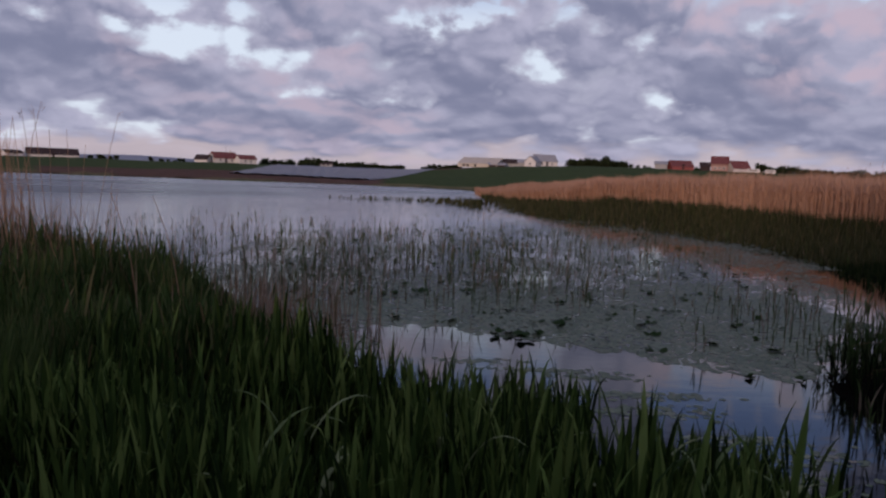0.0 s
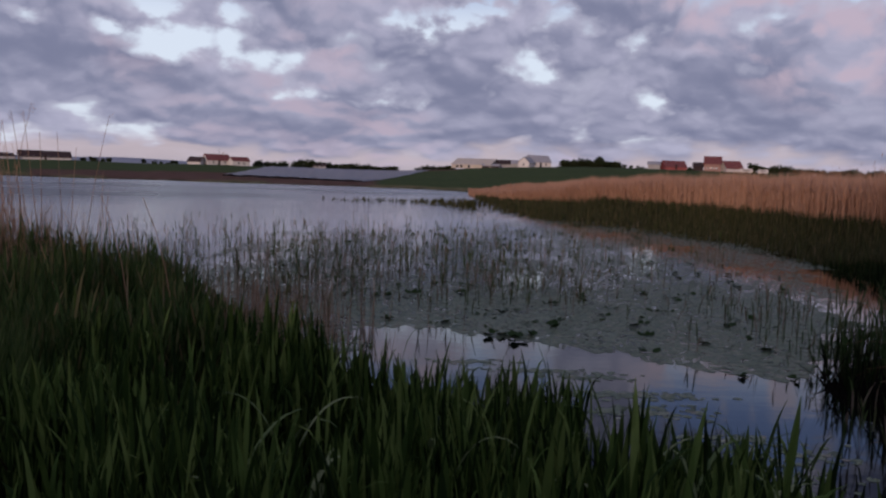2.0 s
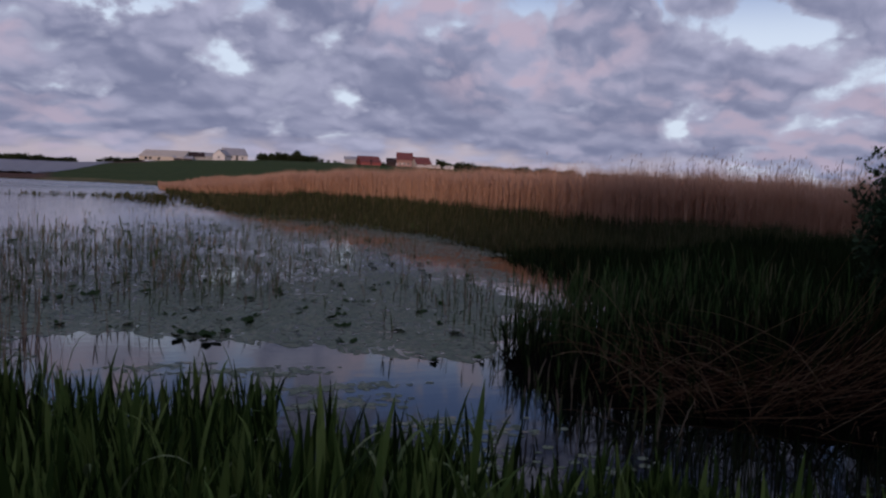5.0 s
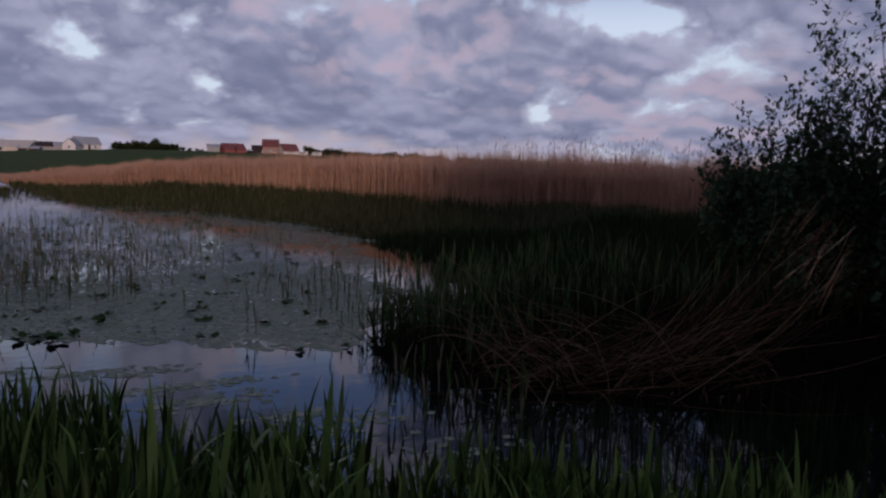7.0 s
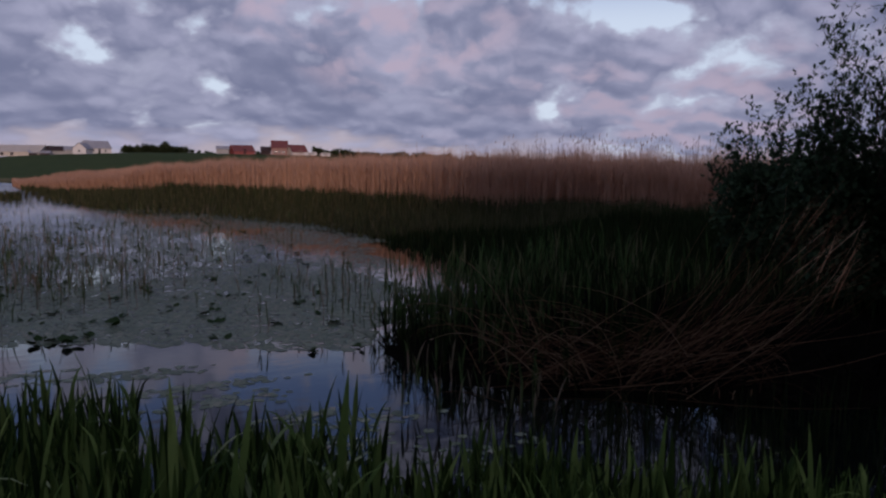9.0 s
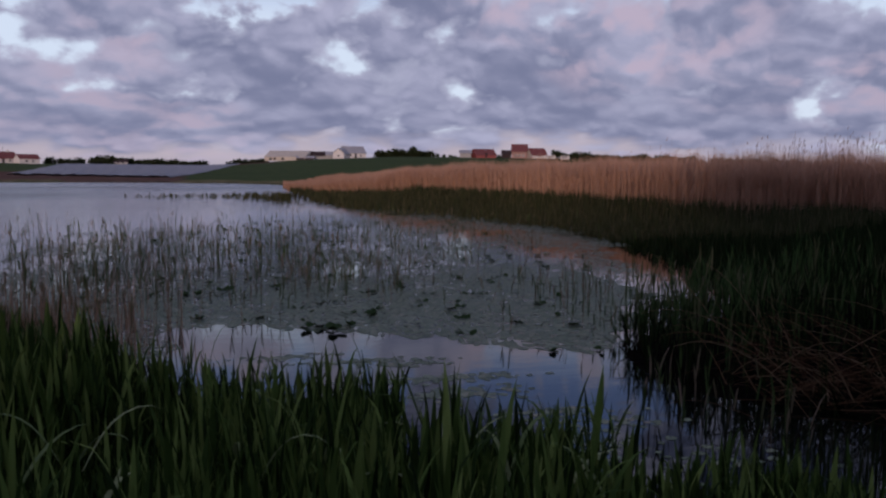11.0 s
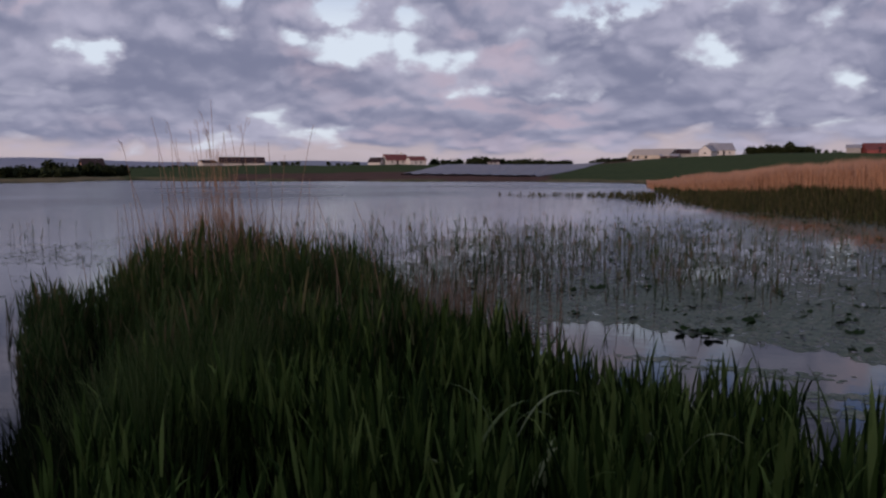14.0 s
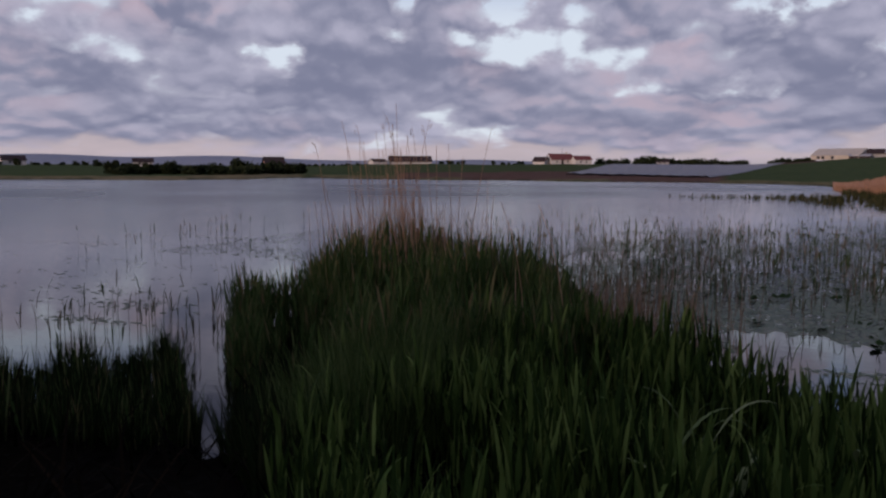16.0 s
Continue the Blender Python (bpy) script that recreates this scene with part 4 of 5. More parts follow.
def in_pads(x, y):
    edge = np.interp(x, [-16, -9, -5, -3, -1.9, -1.0, -0.1, 0.6, 1.2, 2.1, 2.4, 3.0, 3.7, 5.0], [14, 13, 11.4, 11, 10.5, 9.6, 9.35, 8.8, 8.5, 8.45, 7.8, 7.4, 7.15, 7.6])
    far = np.interp(x, [-16, -9, -5, -2, 1, 4, 8, 10], [22, 24, 25, 28, 34, 42, 38, 30])
    w = 0.5 * np.sin(x * 2.1) + 0.4 * np.sin(x * 5.3 + 1) + 0.6 * np.sin(y * 0.9 + x)
    right = np.interp(y, [6, 9, 12, 16, 20, 25, 30, 40], [3.6, 5.0, 6.6, 8.2, 9.6, 10.6, 10.4, 7])
    return (y > edge + 0.22 * w + 0.14 * np.sin(9.1 * x + 2 * np.sin(3.3 * x)) + 0.10 * np.sin(23 * x + y * 7)) & (y < far + w) & (x < right + 0.3 * w + 0.20 * np.sin(3.1 * y) + 0.14 * np.sin(7.3 * y + 2 * x) + 0.12 * np.sin(17 * y + 9 * x)) & (lake_distance(x, y) < -0.2)


def lily_pads():
    rng = np.random.default_rng(21)
    n = 80000
    # crowded near, thinning out towards open water
    p = spread(rng, n, (-14, 11, 6, 46), lambda x, y: in_pads(x, y) & (rng.uniform(0, 1, len(x)) < np.clip(15 / y, 0.25, 1) ** np.interp(x, [0, 5], [1.4, 0.3]) * (1 - 0.8 * smooth((y - 19 - 2.2 * x.clip(0, 5)) / 12))) & (np.sin(x * 1.7 + np.sin(y)) + np.sin(y * 1.1 + 2 * np.sin(x * 0.6)) + rng.uniform(-1.4, 1.6, len(x)) > -1.1) & ((x > -5) | (rng.uniform(0, 1, len(x)) < 0.25)))
    # closed cover along the near edge of the carpet
    front = spread(rng, 24000, (-4.5, 6.2, 6.2, 16.0), lambda x, y: in_pads(x, y) & (rng.uniform(0, 1, len(x)) < smooth((14.5 - y + 0.35 * x) / 4.5)))
    corner = spread(rng, 3200, (-3.0, -0.7, 6.3, 11.2), lambda x, y: (lake_distance(x, y) < -0.15) & (x < -0.75 - 0.12 * (9.5 - y) + 0.2 * np.sin(4 * y)))
    p = np.concatenate([p, front, corner])
    # small clear holes where the water shows
    hole = np.sin(2.3 * p[:, 0] + 1.9 * np.sin(1.1 * p[:, 1])) + np.sin(2.9 * p[:, 1] + 2.1 * np.sin(1.7 * p[:, 0]))
    p = p[(hole < 1.35) | (rng.uniform(0, 1, len(p)) < 0.65)]
    n = len(p)
    v, f = pad_np(rng, p, 0.016 + 0.036 * rng.uniform(0, 1, n) ** 1.6, rng.uniform(0.0010, 0.0028, n))
    stuff("lily_pads", v, f, M_PAD, "floating carpet of small dull green lily pads", "lily pads")
    # loose rafts in the open lead before the carpet
    lead = []
    for x, y, sx, sy, k in ((1.05, 7.28, 0.30, 0.05, 90), (1.6, 7.08, 0.22, 0.05, 60), (1.9, 6.45, 0.30, 0.06, 80), (1.75, 5.95, 0.32, 0.10, 110), (1.25, 6.45, 0.25, 0.06, 50),
                            (2.65, 4.95, 0.26, 0.12, 45), (2.45, 4.45, 0.30, 0.16, 50), (2.3, 5.25, 0.16, 0.06, 40), (3.1, 3.9, 0.25, 0.2, 40), (0.4, 7.6, 0.3, 0.06, 50),
                            (-9.0, 7.7, 0.7, 0.22, 70), (-10.3, 8.5, 0.8, 0.25, 60), (-8.6, 6.6, 0.4, 0.10, 60), (-10.6, 9.8, 1.6, 0.3, 40), (-12.5, 11.5, 2, 0.4, 40), (-15.6, 17.2, 1.6, 0.25, 90), (-17.6, 14.2, 2.2, 0.2, 50)):
        lead.append(np.stack([rng.normal(x, sx, k), rng.normal(y, sy, k)], 1))
    p = np.concatenate(lead)
    p = p[lake_distance(p[:, 0], p[:, 1]) < -0.1]
    v, f = pad_np(rng, p, rng.uniform(0.022, 0.055, len(p)), rng.uniform(0.0010, 0.0028, len(p)))
    stuff("lily_pads", v, f, M_PAD, "loose drifting lily pads on open water", "lily pads")


lily_pads()


def lily_clumps():
    """Dark leaves that stand a hand's width out of the water."""
    rng = np.random.default_rng(22)
    kinds = []
    for k in range(4):
        thing = new("lily_clump")
        for i in range(3 + k % 3):
            a = rng.uniform(0, 6.28)
            q = rng.uniform(0.02, 0.10)
            stalk = ribbons(np.array([[q * math.cos(a), q * math.sin(a), -0.1]]), a, 0.16 + 0.05 * rng.uniform(), 0.012, 0.1, 0.3, 2, root=1)
            part_np("stalk", *stalk, M_PADLEAF, thing)
            leaf = ribbons(np.array([[q * 1.3 * math.cos(a), q * 1.3 * math.sin(a), 0.015 + 0.04 * rng.uniform()]]), a, rng.uniform(0.13, 0.20), rng.uniform(0.14, 0.20), rng.uniform(0.7, 1.4), rng.uniform(-0.4, 0.6), 5, 0.42, fold=0.10, root=0.6)
            part_np("leaf", *leaf, M_PADLEAF, thing)
        tagged(thing, "dark green lily leaves standing out of the water", "water plant", "raised lily leaves")
        kinds.append(thing)
    spots = [(2.47, 8.28, 1.3), (1.0, 8.87, 1.5), (-0.34, 12.25, 1.3), (-0.76, 11.98, 1.1), (4.6, 10.67, 1.2), (3.99, 12.6, 1.0), (3.1, 7.3, 0.8), (1.51, 9.68, 1.5), (2.48, 10.68, 1.0), (-2.0, 11.47, 1.0),
             (2.85, 10.1, 0.9), (0.75, 9.0, 1.2), (1.25, 9.1, 1.1), (1.3, 9.9, 1.0), (3.3, 8.9, 0.9), (3.6, 7.2, 0.8), (4.1, 7.5, 0.7)]
    rg = random.Random(8)
    for _ in range(330):
        x, y = rg.uniform(-4, 7.5), 8.0 + 22 * rg.uniform(0, 1) ** 1.4
        if bool(in_pads(np.array([x]), np.array([y]))[0]):
            spots.append((x, y, rg.uniform(0.45, 1.05)))
    used = set()
    for i, (x, y, s) in enumerate(spots):
        m = pose(x, y, 0, 0, 0, rg.uniform(0, 360)) @ Matrix.Diagonal((0.56 * s, 0.56 * s, 0.42 * s, 1))
        k = i % 4
        if k in used:
            copy_thing(kinds[k], Matrix()).matrix_basis = m
        else:
            kinds[k].matrix_basis = m
            used.add(k)


lily_clumps()

# ------------------------------------------------------------ near bank


def on_near_bank(x, y):
    """The bank at the walker's feet and the tongue of land that runs out from it."""
    d = lake_distance(x, y)
    r = np.hypot(x, y + 0.65)
    right = np.interp(y, [-2, 1.5, 3.0], [4.2, 4.0, 3.4])
    az = np.degrees(np.arctan2(x, y + 0.65))
    return (d > np.where(r < 4.6, -0.55, -0.25)) & (r > 1.5) & (r < 11.5) & (az > 1.8 * np.sin(3.1 * r + 0.7 * np.sin(5 * x)) + 1.4 * np.sin(8.3 * r + 2 * y) + np.interp(r, [1.5, 2.4, 3.9, 5, 6.6, 7.6, 9], [-50, -46, -37.5, -34.5, -38, -42.5, -42.5])) & (x < right) & (y > -0.6)


def tussocks(x, y):
    """Growth gathers in tussocks with dark gaps between."""
    return np.sin(5.1 * x + 2 * np.sin(3.0 * y)) + np.sin(4.4 * y + 1.7 * np.sin(2.7 * x)) > -0.12


def shoot_size(x, y):
    """How tall the shoots grow at a place."""
    t = 0.82 + 0.06 * np.sin(1.3 * x + 0.8) + 0.10 * np.sin(3.7 * x + 1.5 * np.sin(2.9 * y)) + 0.08 * np.sin(4.1 * y + x)
    return t * np.interp(x, [-4.6, -3.6, -0.8, 0.4, 3], [0.94, 0.98, 0.99, 0.89, 0.95])


def shoot_parts(rng, h):
    """Blades of one shoot: pairs of (verts, faces); the stem first."""
    face = rng.uniform(0, 6.28)
    out = [ribbons(np.array([[0.0, 0.0, -0.06]]), face, h * 0.82, 0.011, 0.03, rng.uniform(0.0, 0.12), 3, 0.3, root=1.0)]
    k = int(rng.integers(5, 7))
    for i in range(k):
        s = 0.26 + 0.56 * i / (k - 1)
        a = face + (i % 2) * math.pi + rng.uniform(-0.7, 0.7)
        ln = h * rng.uniform(0.26, 0.44)
        out.append(ribbons(np.array([[0.004 * math.cos(a), 0.004 * math.sin(a), h * s]]), a, ln, rng.uniform(0.016, 0.032), rng.uniform(0.06, 0.40) * (1.1 - 0.5 * s), rng.uniform(0.05, 0.55) if rng.uniform() < 0.86 else rng.uniform(1.2, 2.1), 6, 0.4, fold=0.16, root=0.55))
    return out


def near_shoots():
    rng = np.random.default_rng(31)
    kinds = []
    for k in range(12):
        thing = new("reed_shoot")
        for i, (v, f) in enumerate(shoot_parts(rng, 1.0)):
            part_np("stem" if i == 0 else "leaf", v, f, M_STEM if i == 0 else M_LEAF, thing)
        tagged(thing, "young green reed shoot with broad upright pointed blades", "reed", "reed shoots on the near bank")
        kinds.append(thing)
    near = spread(rng, 300, (-2.4, 4.2, 0.3, 3.8), lambda x, y: on_near_bank(x, y) & tussocks(x, y) & (np.hypot(x, y + 0.65) < 4.3))
    used = set()
    for i, (x, y) in enumerate(near):
        k = i % 12
        s = float(shoot_size(x, y)) * rng.uniform(0.74, 1.0)
        m = pose(x, y, max(ground_z(x, y), -0.1), rng.uniform(-6, 6), rng.uniform(-6, 6), rng.uniform(0, 360)) @ Matrix.Diagonal((1, 1, s, 1))
        if k in used:
            copy_thing(kinds[k], Matrix()).matrix_basis = m
        else:
            kinds[k].matrix_basis = m
            used.add(k)


def bank_reeds():
    """The rest of the growth on the bank, joined."""
    rng = np.random.default_rng(32)
    close = lambda x, y: on_near_bank(x, y) & tussocks(x, y) & (np.hypot(x, y + 0.65) < 5.6) & (((x + 2.65) / 0.5) ** 2 + ((y - 3.45) / 0.8) ** 2 > 1)
    p = np.concatenate([spread(rng, 1500, (-4.5, 4.2, -0.6, 5.2), close), spread(rng, 2300, (-2.6, 4.2, -0.6, 4.0), close), spread(rng, 1300, (-0.4, 3.4, 0.8, 4.2), close), spread(rng, 500, (-1.6, 0.6, 2.6, 4.6), close), spread(rng, 420, (1.2, 3.4, 0.9, 2.9), close)])
    n = len(p)
    z = np.maximum(height(p[:, 0], p[:, 1]), -0.1)
    base = np.concatenate([p, z[:, None]], 1)
    far = np.hypot(p[:, 0], p[:, 1])
    h = shoot_size(p[:, 0], p[:, 1]) * rng.uniform(0.68, 1.03, n) * 0.94
    face = rng.uniform(0, 6.28, n)
    up = np.array([0, 0, 1])
    parts = [ribbons(base, face, h * 0.82, 0.010, 0.03, rng.uniform(0, 0.12, n), 2, 0.3, root=1)]
    for i in range(5):
        s = 0.16 + 0.62 * i / 4
        parts.append(ribbons(base + up * (h * s)[:, None], face + (i % 2) * math.pi + rng.uniform(-0.7, 0.7, n), h * rng.uniform(0.24, 0.42, n), rng.uniform(0.013, 0.026, n), rng.uniform(0.05, 0.36, n) * (1.1 - 0.5 * s), np.where(rng.uniform(0, 1, n) < 0.88, rng.uniform(0.05, 0.55, n), rng.uniform(1.2, 2.0, n)), 4, 0.4, root=0.55))
    v, f = join(*parts)
    stuff("bank_reeds", v, f, M_LEAF_MANY, "dense young green reeds covering the near bank", "reeds")


def mound_grass():
    """Finer, olive growth on the tongue of land."""
    rng = np.random.default_rng(36)
    n = 7000
    p = spread(rng, n, (-6.6, 0, 3, 10.5), lambda x, y: on_near_bank(x, y) & tussocks(x, y) & (np.hypot(x, y + 0.65) > 4.9))
    z = np.maximum(height(p[:, 0], p[:, 1]), -0.1)
    base = np.concatenate([p, z[:, None]], 1)
    d = lake_distance(p[:, 0], p[:, 1])
    h = shoot_size(p[:, 0], p[:, 1]) * rng.uniform(0.6, 1.12, n) * 1.0
    side = np.degrees(np.arctan2(p[:, 0], p[:, 1] + 0.65))
    tongue = smooth((-side - 14) / 5)
    h *= (1 - tongue) * (0.50 + 0.45 * smooth(d / 1.5)) + tongue * (0.84 + 0.18 * smooth(d / 0.9))
    h = 0.90 * h * (0.82 + 0.18 * smooth((side + 43.5) / 4)) + np.where(p[:, 1] > 5.5, 0.10 * tongue * (1 - smooth(d / 1.4)), 0.0)
    face = rng.uniform(0, 6.28, n)
    up = np.array([0, 0, 1])
    parts = [ribbons(base, face, h * 0.8, 0.008, 0.03, rng.uniform(0, 0.15, n), 2, 0.3, root=1)]
    for i in range(4):
        s = 0.2 + 0.6 * i / 3
        parts.append(ribbons(base + up * (h * s)[:, None], face + (i % 2) * math.pi + rng.uniform(-0.8, 0.8, n), h * rng.uniform(0.25, 0.45, n), rng.uniform(0.012, 0.022, n), rng.uniform(0.08, 0.45, n), rng.uniform(0.05, 0.8, n), 3, 0.4, root=0.55))
    v, f = join(*parts)
    stuff("mound_grass", v, f, M_MOUND, "rank olive-green grass and reeds on a tongue of land", "grass")


def fine_grass():
    """Tussocks of fine, lighter grass between the reeds of the near bank."""
    rng = np.random.default_rng(38)
    for x, y, sx, sy, n in ((-2.75, 3.95, 0.22, 0.25, 800), (-2.55, 3.4, 0.20, 0.22, 700), (-2.95, 3.6, 0.20, 0.25, 600), (-2.45, 2.8, 0.18, 0.2, 450)):
        p = np.stack([rng.normal(x, sx, n), rng.normal(y, sy, n)], 1)
        base = np.concatenate([p, np.maximum(height(p[:, 0], p[:, 1]), 0)[:, None]], 1)
        a = np.arctan2(p[:, 1] - y, p[:, 0] - x) + rng.normal(0, 0.6, n)
        h = rng.uniform(0.50, 0.88, n)
        v, f = join(*[ribbons(base, a + rng.normal(0, 0.5, n), h * rng.uniform(0.6, 1.0, n), 0.007, rng.uniform(0.0, 0.25, n), rng.uniform(0.1, 0.8, n), 4, 0.3) for _ in range(2)])
        stuff("fine_grass", v, f, M_FINE, "tussock of fine light green grass on the bank", "grass")


def left_clump():
    """A lower stand of reeds in the water beyond the dark channel."""
    rng = np.random.default_rng(33)
    n = 1900
    a, r = np.radians(-45.2 - 25 * rng.uniform(0, 1, n) ** 1.2), rng.uniform(5.7, 8.4, n)
    p = np.stack([EYE_AT[0] + r * np.sin(a), EYE_AT[1] + r * np.cos(a)], 1)
    base = np.concatenate([p, np.clip(height(p[:, 0], p[:, 1]), -0.12, 1)[:, None]], 1)
    h = rng.uniform(0.26, 0.66, n) * (0.85 + 0.2 * np.sin(a * 61) + 0.15 * np.sin(r * 5))
    parts = [ribbons(base, rng.uniform(0, 6.28, n), h * rng.uniform(0.7, 1.0, n), 0.015, rng.uniform(0, 0.3, n), rng.uniform(0, 0.6, n), 3, 0.4) for _ in range(4)]
    # three blades in four have the stand's shade painted into their green
    stuff("water_reeds", *join(*parts[:3]), M_SHADE_GREEN, "low dark green reeds standing in black shallow water", "reeds")
    stuff("water_reeds", *parts[3], M_MOUND, "fresher green blades among the low water reeds", "reeds")
    # growth on the flank of the tongue, the shade there painted into its colour
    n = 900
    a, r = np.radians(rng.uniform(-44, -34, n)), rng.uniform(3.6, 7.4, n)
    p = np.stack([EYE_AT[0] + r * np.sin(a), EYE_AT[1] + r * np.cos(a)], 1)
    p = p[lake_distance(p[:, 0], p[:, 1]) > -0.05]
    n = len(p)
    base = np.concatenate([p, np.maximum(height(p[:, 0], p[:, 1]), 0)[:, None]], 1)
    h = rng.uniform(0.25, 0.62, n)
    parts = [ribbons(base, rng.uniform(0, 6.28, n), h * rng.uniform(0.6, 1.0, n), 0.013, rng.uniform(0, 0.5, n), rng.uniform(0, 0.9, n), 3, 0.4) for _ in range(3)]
    stuff("flank_sedge", *join(*parts), M_SHADE_GREEN, "dark sedge on the shaded flank of the bank", "sedge")


def dead_stalks():
    """Tall dead reeds left on the end of the tongue, some with seed heads."""
    rng = np.random.default_rng(34)
    for i in range(64):
        x, y = rng.normal(-4.85, 0.30 if i % 5 else 0.85), rng.normal(8.15, 0.30)
        h = rng.uniform(1.4, 2.1) if i > 12 else rng.uniform(2.1, 2.6)
        thing = new("dead_reed_stalk")
        thing.location = (x, y, max(0.0, ground_z(x, y)))
        a = rng.uniform(2.2, 4.2) if rng.uniform() < 0.7 else rng.uniform(0, 6.28)
        lean, curl = rng.uniform(0.0, 0.14), rng.uniform(0.0, 0.22)
        st = stalks(np.array([[0, 0, -0.05]]), a, h, 0.013, lean, curl, 6)
        part_np("stalk", *st, M_STRAW, thing)
        tip = st[0][-1]
        if i < 12:
            pl = ribbons(np.repeat(tip[None], 7, 0) - np.array([0, 0, 1]) * rng.uniform(0, 0.14, 7)[:, None], a + rng.uniform(-0.25, 0.25, 7), rng.uniform(0.06, 0.11, 7), 0.008, rng.uniform(0.5, 1.0, 7), 0.9, 2)
            part_np("seed_head", *pl, M_PLUME, thing)
        else:
            q = st[0][len(st[0]) // 2]
            part_np("leaf", *ribbons(q[None], a + 1.0, 0.3, 0.012, 0.5, 0.9, 3), M_STRAW, thing)
        tagged(thing, "thin dead tan reed stalk standing on the bank", "reed", "tall dead stalks")
    for x, y, h, a, lean, curl in ((-2.15, 5.0, 1.5, 2.9, 0.05, 0.5), (-1.75, 4.75, 1.5, 2.8, 0.06, 0.55), (-2.9, 5.6, 1.35, 3.4, 0.1, 0.5), (-1.2, 5.0, 1.2, 0.4, 0.2, 0.5)):
        thing = new("dead_reed_stalk")
        thing.location = (x, y, ground_z(x, y))
        part_np("stalk", *stalks(np.array([[0, 0, -0.05]]), a, h, 0.012, lean, curl, 6), M_STRAW, thing)
        tagged(thing, "bent dead tan reed stalk among green growth", "reed", "bent dead stalks")
    n = 620
    p = np.stack([rng.normal(-4.7, 0.55, n), rng.normal(8.0, 0.5, n)], 1)
    base = np.concatenate([p, np.maximum(height(p[:, 0], p[:, 1]), 0)[:, None]], 1)
    a = ribbons(base, rng.uniform(0, 6.28, n), rng.uniform(0.8, 1.35, n), 0.012, rng.uniform(0, 0.2, n), rng.uniform(0, 0.5, n), 3, 0.3, root=1)
    n = 420
    p = np.stack([rng.normal(-1.8, 0.55, n), rng.normal(8.2, 1.0, n)], 1)
    base = np.concatenate([p, np.maximum(height(p[:, 0], p[:, 1]), -0.1)[:, None]], 1)
    b = ribbons(base, rng.uniform(0, 6.28, n), rng.uniform(0.5, 1.0, n), 0.010, rng.uniform(0, 0.2, n), rng.uniform(0, 0.4, n), 3, 0.3, root=1)
    v, f = join(a, b)
    stuff("dead_grass", v, f, M_STRAW, "withered tan reed stems among the green", "reeds")


def shaded_litter():
    """Matted litter of old reeds on the flanks of the bank and under the growth, shade painted near black."""
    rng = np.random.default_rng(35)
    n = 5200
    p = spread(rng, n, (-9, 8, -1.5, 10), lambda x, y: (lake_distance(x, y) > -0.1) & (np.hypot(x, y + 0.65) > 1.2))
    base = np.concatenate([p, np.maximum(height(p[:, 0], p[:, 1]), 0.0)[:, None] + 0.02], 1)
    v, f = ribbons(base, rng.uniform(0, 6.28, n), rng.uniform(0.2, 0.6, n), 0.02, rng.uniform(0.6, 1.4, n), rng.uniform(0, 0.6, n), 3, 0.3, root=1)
    stuff("reed_litter", v, f, M_SHADED_LITTER, "matted litter of old reeds, shade painted near black", "litter")


def bent_leaves():
    """Broad leaves bent over among the shoots, their pale undersides up."""
    rng = np.random.default_rng(37)
    for i in range(22):
        az, r = rng.uniform(-18, 34), rng.uniform(2.4, 3.4)
        x, y = polar(az, r)
        thing = new("bent_reed_leaf", None)
        thing.location = (x, y, max(ground_z(x, y), -0.1))
        a = rng.uniform(0, 6.28)
        h = rng.uniform(0.45, 0.68)
        part_np("stem", *ribbons(np.array([[0.0, 0.0, -0.05]]), a, h + 0.05, 0.009, 0.02, 0.08, 3, 0.3, root=1), M_STEM, thing)
        part_np("leaf", *ribbons(np.array([[0.0, 0.0, h - 0.02]]), a, rng.uniform(0.3, 0.42), rng.uniform(0.018, 0.026), 0.45, rng.uniform(1.5, 2.2), 8, 0.4, fold=0.12, root=0.6), M_PALELEAF, thing)
        tagged(thing, "pale green reed leaf bent over among the shoots", "reed", "bent reed leaves")


shaded_litter()
bent_leaves()
near_shoots()
bank_reeds()
mound_grass()
fine_grass()
left_clump()
dead_stalks()


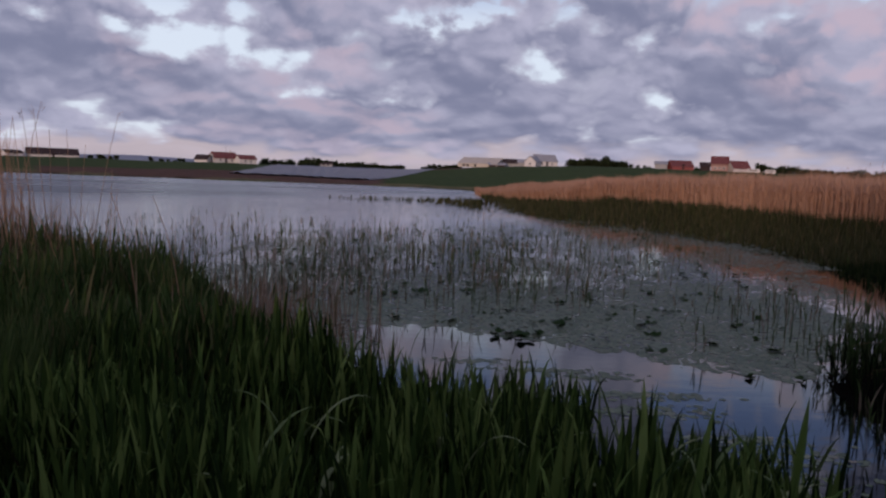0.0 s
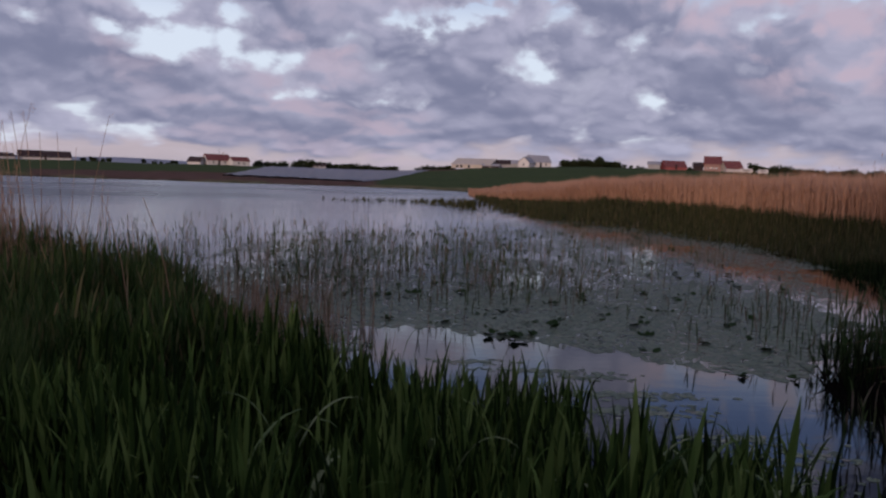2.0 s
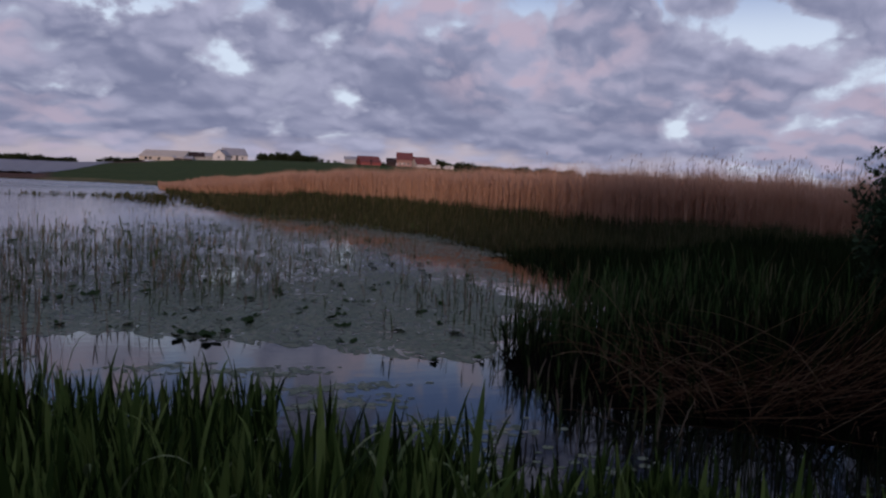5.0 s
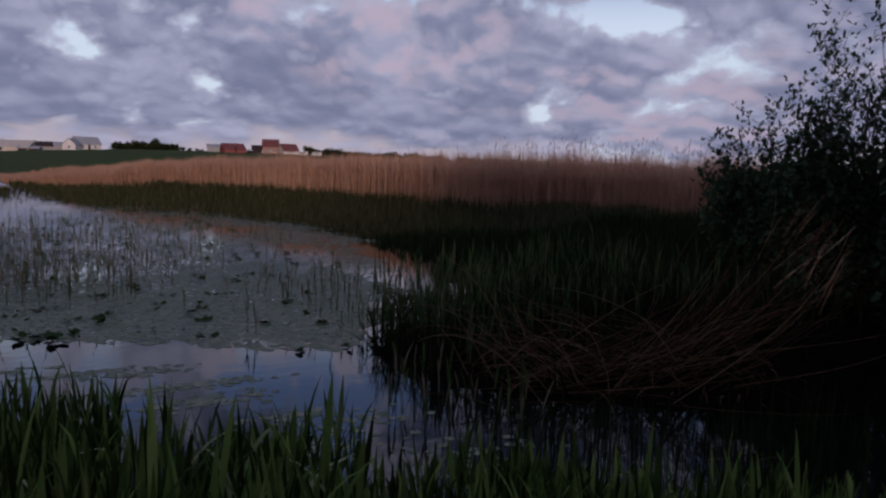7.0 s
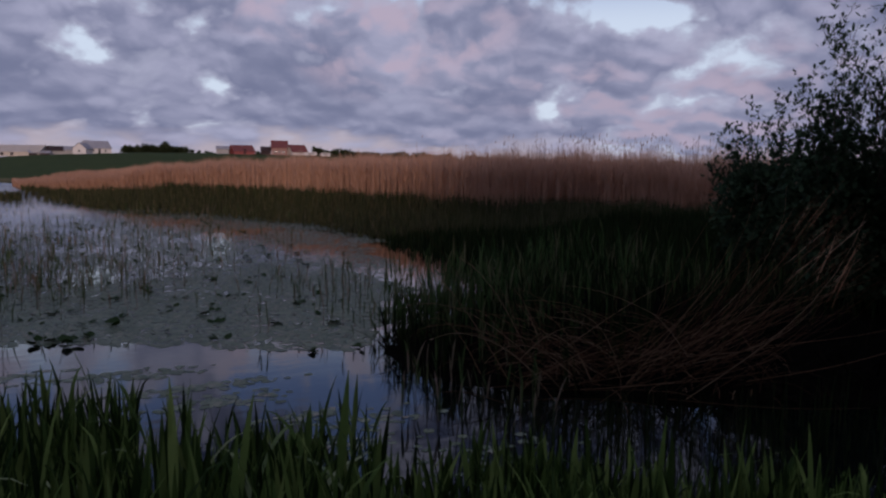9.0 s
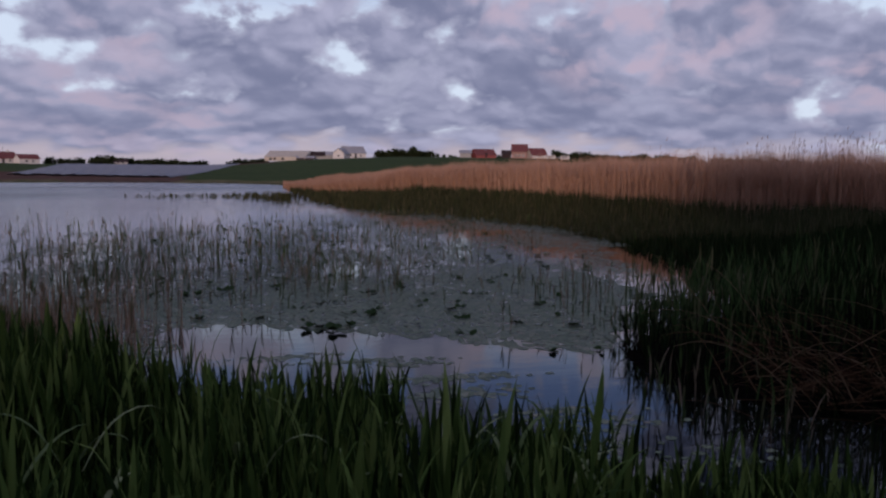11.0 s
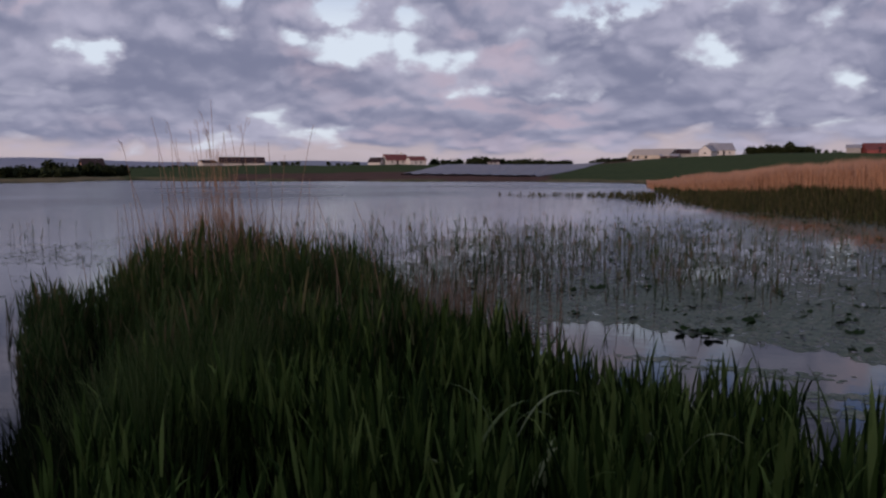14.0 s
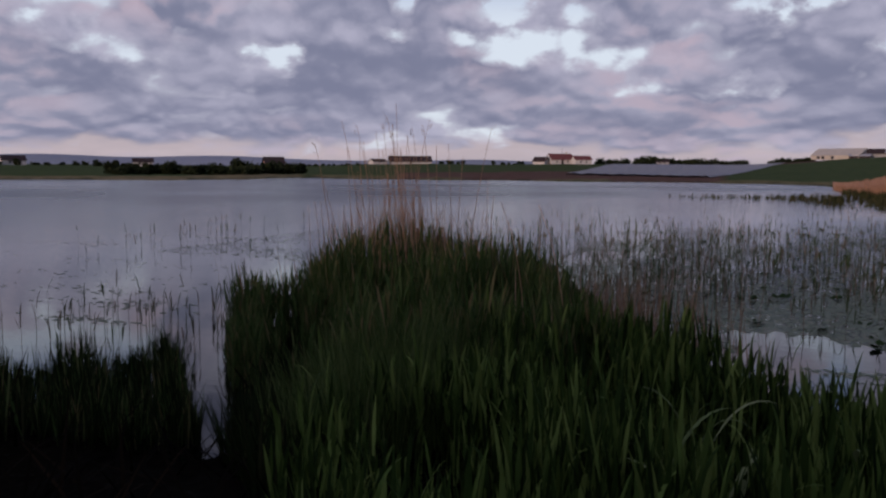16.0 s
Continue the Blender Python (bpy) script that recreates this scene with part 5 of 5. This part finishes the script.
def straw_heap():
    """Flattened dead reeds in bent sheaves, and the green growing through."""
    rng = np.random.default_rng(41)
    right, left = -0.83, 2.31
    heap = []
    # sheaves: x, y, heading, how many, length, lean, droop
    for x, y, way, n, ln, lean, droop in ((4.55, 4.75, 2.85, 44, 1.2, 0.80, 1.55), (4.35, 4.85, 2.65, 22, 0.8, 1.05, 1.4), (5.0, 4.8, left + 0.15, 30, 1.2, 1.15, 0.9), (5.6, 4.9, left - 0.25, 24, 1.5, 1.2, 0.8), (4.6, 5.4, left - 0.6, 20, 0.9, 0.9, 1.5),
                                          (4.3, 4.95, right + 0.25, 30, 1.5, 1.25, 0.35), (4.7, 4.75, right, 34, 1.6, 1.30, -0.45), (5.2, 4.45, right, 60, 1.8, 0.88, -0.58), (5.4, 4.35, right - 0.1, 40, 1.7, 0.85, -0.40), (5.9, 4.8, right, 30, 2.0, 1.15, -0.55),
                                          (5.0, 4.6, right + 0.1, 8, 1.9, 0.62, 0.1), (4.3, 5.3, left, 8, 1.4, 0.25, 0.5), (5.0, 4.3, -2.2, 26, 0.7, 1.15, 0.9), (5.6, 3.9, -2.4, 20, 0.7, 1.2, 0.8)):
        n = round(n * 0.6)
        p = np.stack([rng.normal(x, 0.28, n), rng.normal(y, 0.2, n)], 1)
        base = np.concatenate([p, np.maximum(height(p[:, 0], p[:, 1]), 0)[:, None] + rng.uniform(0.0, 0.22, (n, 1))], 1)
        heap.append(stalks(base, rng.normal(way, 0.22, n), ln * rng.uniform(0.45, 1.15, n), 0.007, np.minimum(rng.normal(lean, 0.2, n), 1.45), rng.normal(droop, 0.25, n), 8))
    # withered heads where the long sheaf ends, and a tangle hanging to the water
    n = 55
    p = np.stack([rng.normal(6.05, 0.16, n), rng.normal(3.65, 0.16, n), rng.uniform(0.8, 1.45, n)], 1)
    heads = ribbons(p, rng.normal(-0.5, 0.5, n), rng.uniform(0.3, 0.7, n), 0.008, rng.uniform(0.4, 1.1, n), rng.uniform(-0.4, 0.3, n), 4, 0.4)
    stuff("withered_heads", *heads, M_OLDSTRAW, "pale withered reed tops at the end of a fallen sheaf", "reeds")
    n = 70
    along = rng.uniform(0, 1, n)
    p = np.stack([3.9 + 2.0 * along, 5.0 - 1.35 * along + rng.uniform(0, 0.25, n), rng.uniform(0.1, 0.4, n)], 1)
    hang = stalks(p, rng.normal(-2.4, 0.9, n), rng.uniform(0.3, 0.8, n), 0.007, rng.uniform(0.7, 1.4, n), rng.uniform(0.2, 1.2, n), 6)
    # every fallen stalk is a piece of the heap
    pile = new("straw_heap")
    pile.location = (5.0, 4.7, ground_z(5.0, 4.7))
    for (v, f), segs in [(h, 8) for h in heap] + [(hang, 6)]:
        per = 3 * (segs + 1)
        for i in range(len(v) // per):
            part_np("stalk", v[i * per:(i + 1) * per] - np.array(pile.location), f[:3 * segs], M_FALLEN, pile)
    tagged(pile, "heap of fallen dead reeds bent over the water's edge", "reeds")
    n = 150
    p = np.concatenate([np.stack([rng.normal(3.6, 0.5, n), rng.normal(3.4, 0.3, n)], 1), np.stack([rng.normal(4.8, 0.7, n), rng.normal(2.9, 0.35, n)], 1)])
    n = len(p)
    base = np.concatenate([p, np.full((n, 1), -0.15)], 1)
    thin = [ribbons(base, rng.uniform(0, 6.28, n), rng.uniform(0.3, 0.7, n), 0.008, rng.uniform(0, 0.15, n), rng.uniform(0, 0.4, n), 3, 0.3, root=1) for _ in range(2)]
    # channel stems also carry the painted shade colour
    stuff("channel_reeds", *join(*thin), M_SHADE_GREEN, "thin dark reeds standing in the black channel", "reeds")
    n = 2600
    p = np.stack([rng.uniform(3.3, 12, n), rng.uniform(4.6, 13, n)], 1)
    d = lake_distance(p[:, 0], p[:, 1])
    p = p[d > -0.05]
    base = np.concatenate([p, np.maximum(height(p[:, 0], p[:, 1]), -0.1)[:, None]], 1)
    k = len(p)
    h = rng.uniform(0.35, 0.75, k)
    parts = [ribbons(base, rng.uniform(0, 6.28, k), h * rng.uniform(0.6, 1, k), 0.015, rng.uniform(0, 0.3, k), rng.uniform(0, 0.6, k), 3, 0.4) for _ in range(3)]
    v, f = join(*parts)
    # the gloom under the bushes is put into this green
    stuff("bank_grass", v, f, M_SHADE_GREEN, "grass and reeds on the marshy bank, painted shade-dark green", "grass")


def shore_tuft():
    """Fresh green reeds at the point of the right-hand bank."""
    rng = np.random.default_rng(43)
    n = 150
    p = np.stack([rng.normal(4.9, 0.38, n), rng.normal(7.75, 0.28, n)], 1)
    wide = np.stack([4.2 + 5.0 * rng.uniform(0, 1, 900) ** 1.5, rng.uniform(5.6, 11.0, 900)], 1)
    d = lake_distance(wide[:, 0], wide[:, 1])
    p = np.concatenate([p, wide[(d > -0.25) | (rng.uniform(0, 1, 900) < 0.04)]])
    n = len(p)
    base = np.concatenate([p, np.clip(height(p[:, 0], p[:, 1]), -0.1, 1)[:, None]], 1)
    h = (0.26 + 0.50 * rng.uniform(0, 1, n) ** 1.5) * (1 + 0.2 * np.sin(3.1 * p[:, 0] + 2.3 * p[:, 1]))
    face = rng.uniform(0, 6.28, n)
    parts = [ribbons(base, face, h * 0.9, 0.009, 0.04, rng.uniform(0, 0.2, n), 2, 0.3, root=1)]
    for i in range(3):
        parts.append(ribbons(base + np.array([0, 0, 1]) * (h * (0.3 + 0.22 * i))[:, None], face + i * 2.1, h * rng.uniform(0.3, 0.5, n), 0.018, rng.uniform(0.1, 0.4, n), rng.uniform(0.1, 0.7, n), 3, 0.4))
    v, f = join(*parts)
    stuff("shore_reeds", v, f, M_SHORE, "green reeds at the point of the marshy bank", "reeds")


def bushes():
    # the last two are unseen, added tall to darken the right-hand water
    for i, (az, r, top, wide) in enumerate(((51.8, 14.2, 1.85, 0.85), (54.4, 12.8, 2.4, 1.2), (57.8, 11.8, 2.75, 1.35), (63.5, 11.0, 3.9, 1.7), (71, 9.8, 5.2, 2.2), (80, 9.0, 5.8, 2.6))):
        rng = np.random.default_rng(60 + i)
        x, y = polar(az, r)
        thing = new("bush")
        thing.location = (x, y, ground_z(x, y))
        n = 18000
        v, f = crown_mesh(70 + i, wide * 0.94, top * (0.43 if top < 3 else 0.50), n, 0.080 if top < 3 else 0.112, M_BUSH, 0.1)
        # leafy sprigs reaching out of the crown: a stem, side twigs, a whorl of leaves at each end
        sv, stems = [(v, f)], []
        for q in range(30):
            a, e = rng.uniform(0, 6.28), rng.uniform(0.05, 0.7)
            u = rng.uniform(0.15, 0.75)
            p0 = np.array([[u * wide * math.cos(a), u * wide * math.sin(a), top * (0.98 - 0.42 * u) * rng.uniform(0.62, 0.86)]])
            ln = top * rng.uniform(0.16, 0.36) + 0.15
            st = ribbons(p0, a, ln, 0.016, e * 0.6, e * 0.5, 6, 0.2, root=1)
            stems.append(st)
            spine = 0.5 * (st[0][::2] + st[0][1::2])
            ends = [spine[-1], spine[-2]]
            for knot in spine[2:]:
                for side in (0, 1):
                    tw = ribbons(knot[None], a + rng.uniform(0, 6.28), ln * rng.uniform(0.15, 0.30), 0.008, rng.uniform(0.5, 1.2), 0.2, 2, 0.2, root=1)
                    stems.append(tw)
                    ends.append(tw[0][-1])
                    ends.append(tw[0][2])
            ends = np.array(ends)
            at = np.repeat(ends, 5, 0) + rng.normal(0, 0.014, (5 * len(ends), 3))
            sv.append(ribbons(at, rng.uniform(0, 6.28, len(at)), rng.uniform(0.05, 0.085, len(at)), rng.uniform(0.026, 0.044, len(at)), rng.uniform(0.3, 1.7, len(at)), rng.uniform(0, 0.7, len(at)), 3, 0.5, root=0.2))
        v, f = join(*sv)
        part_np("crown", v, f, M_BUSH, thing)
        part_np("branchwork", *join(*stems), M_BARK, thing)
        for b in range(5):
            bm = bmesh.new()
            a = 6.28 * b / 5 + rng.uniform(-0.4, 0.4)
            bmesh.ops.create_cone(bm, cap_ends=True, segments=7, radius1=0.06, radius2=0.02, depth=top * 0.7, matrix=Matrix.Translation((0.16 * wide * math.cos(a), 0.16 * wide * math.sin(a), top * 0.33)) @ Euler((-0.35 * math.sin(a), 0.35 * math.cos(a), 0)).to_matrix().to_4x4())
            part("limb", bm, M_BARK, thing)
        tagged(thing, "dark leafy bush with ragged sprigs at the lake's edge", "bush", "bushes on the bank")


straw_heap()
shore_tuft()
bushes()
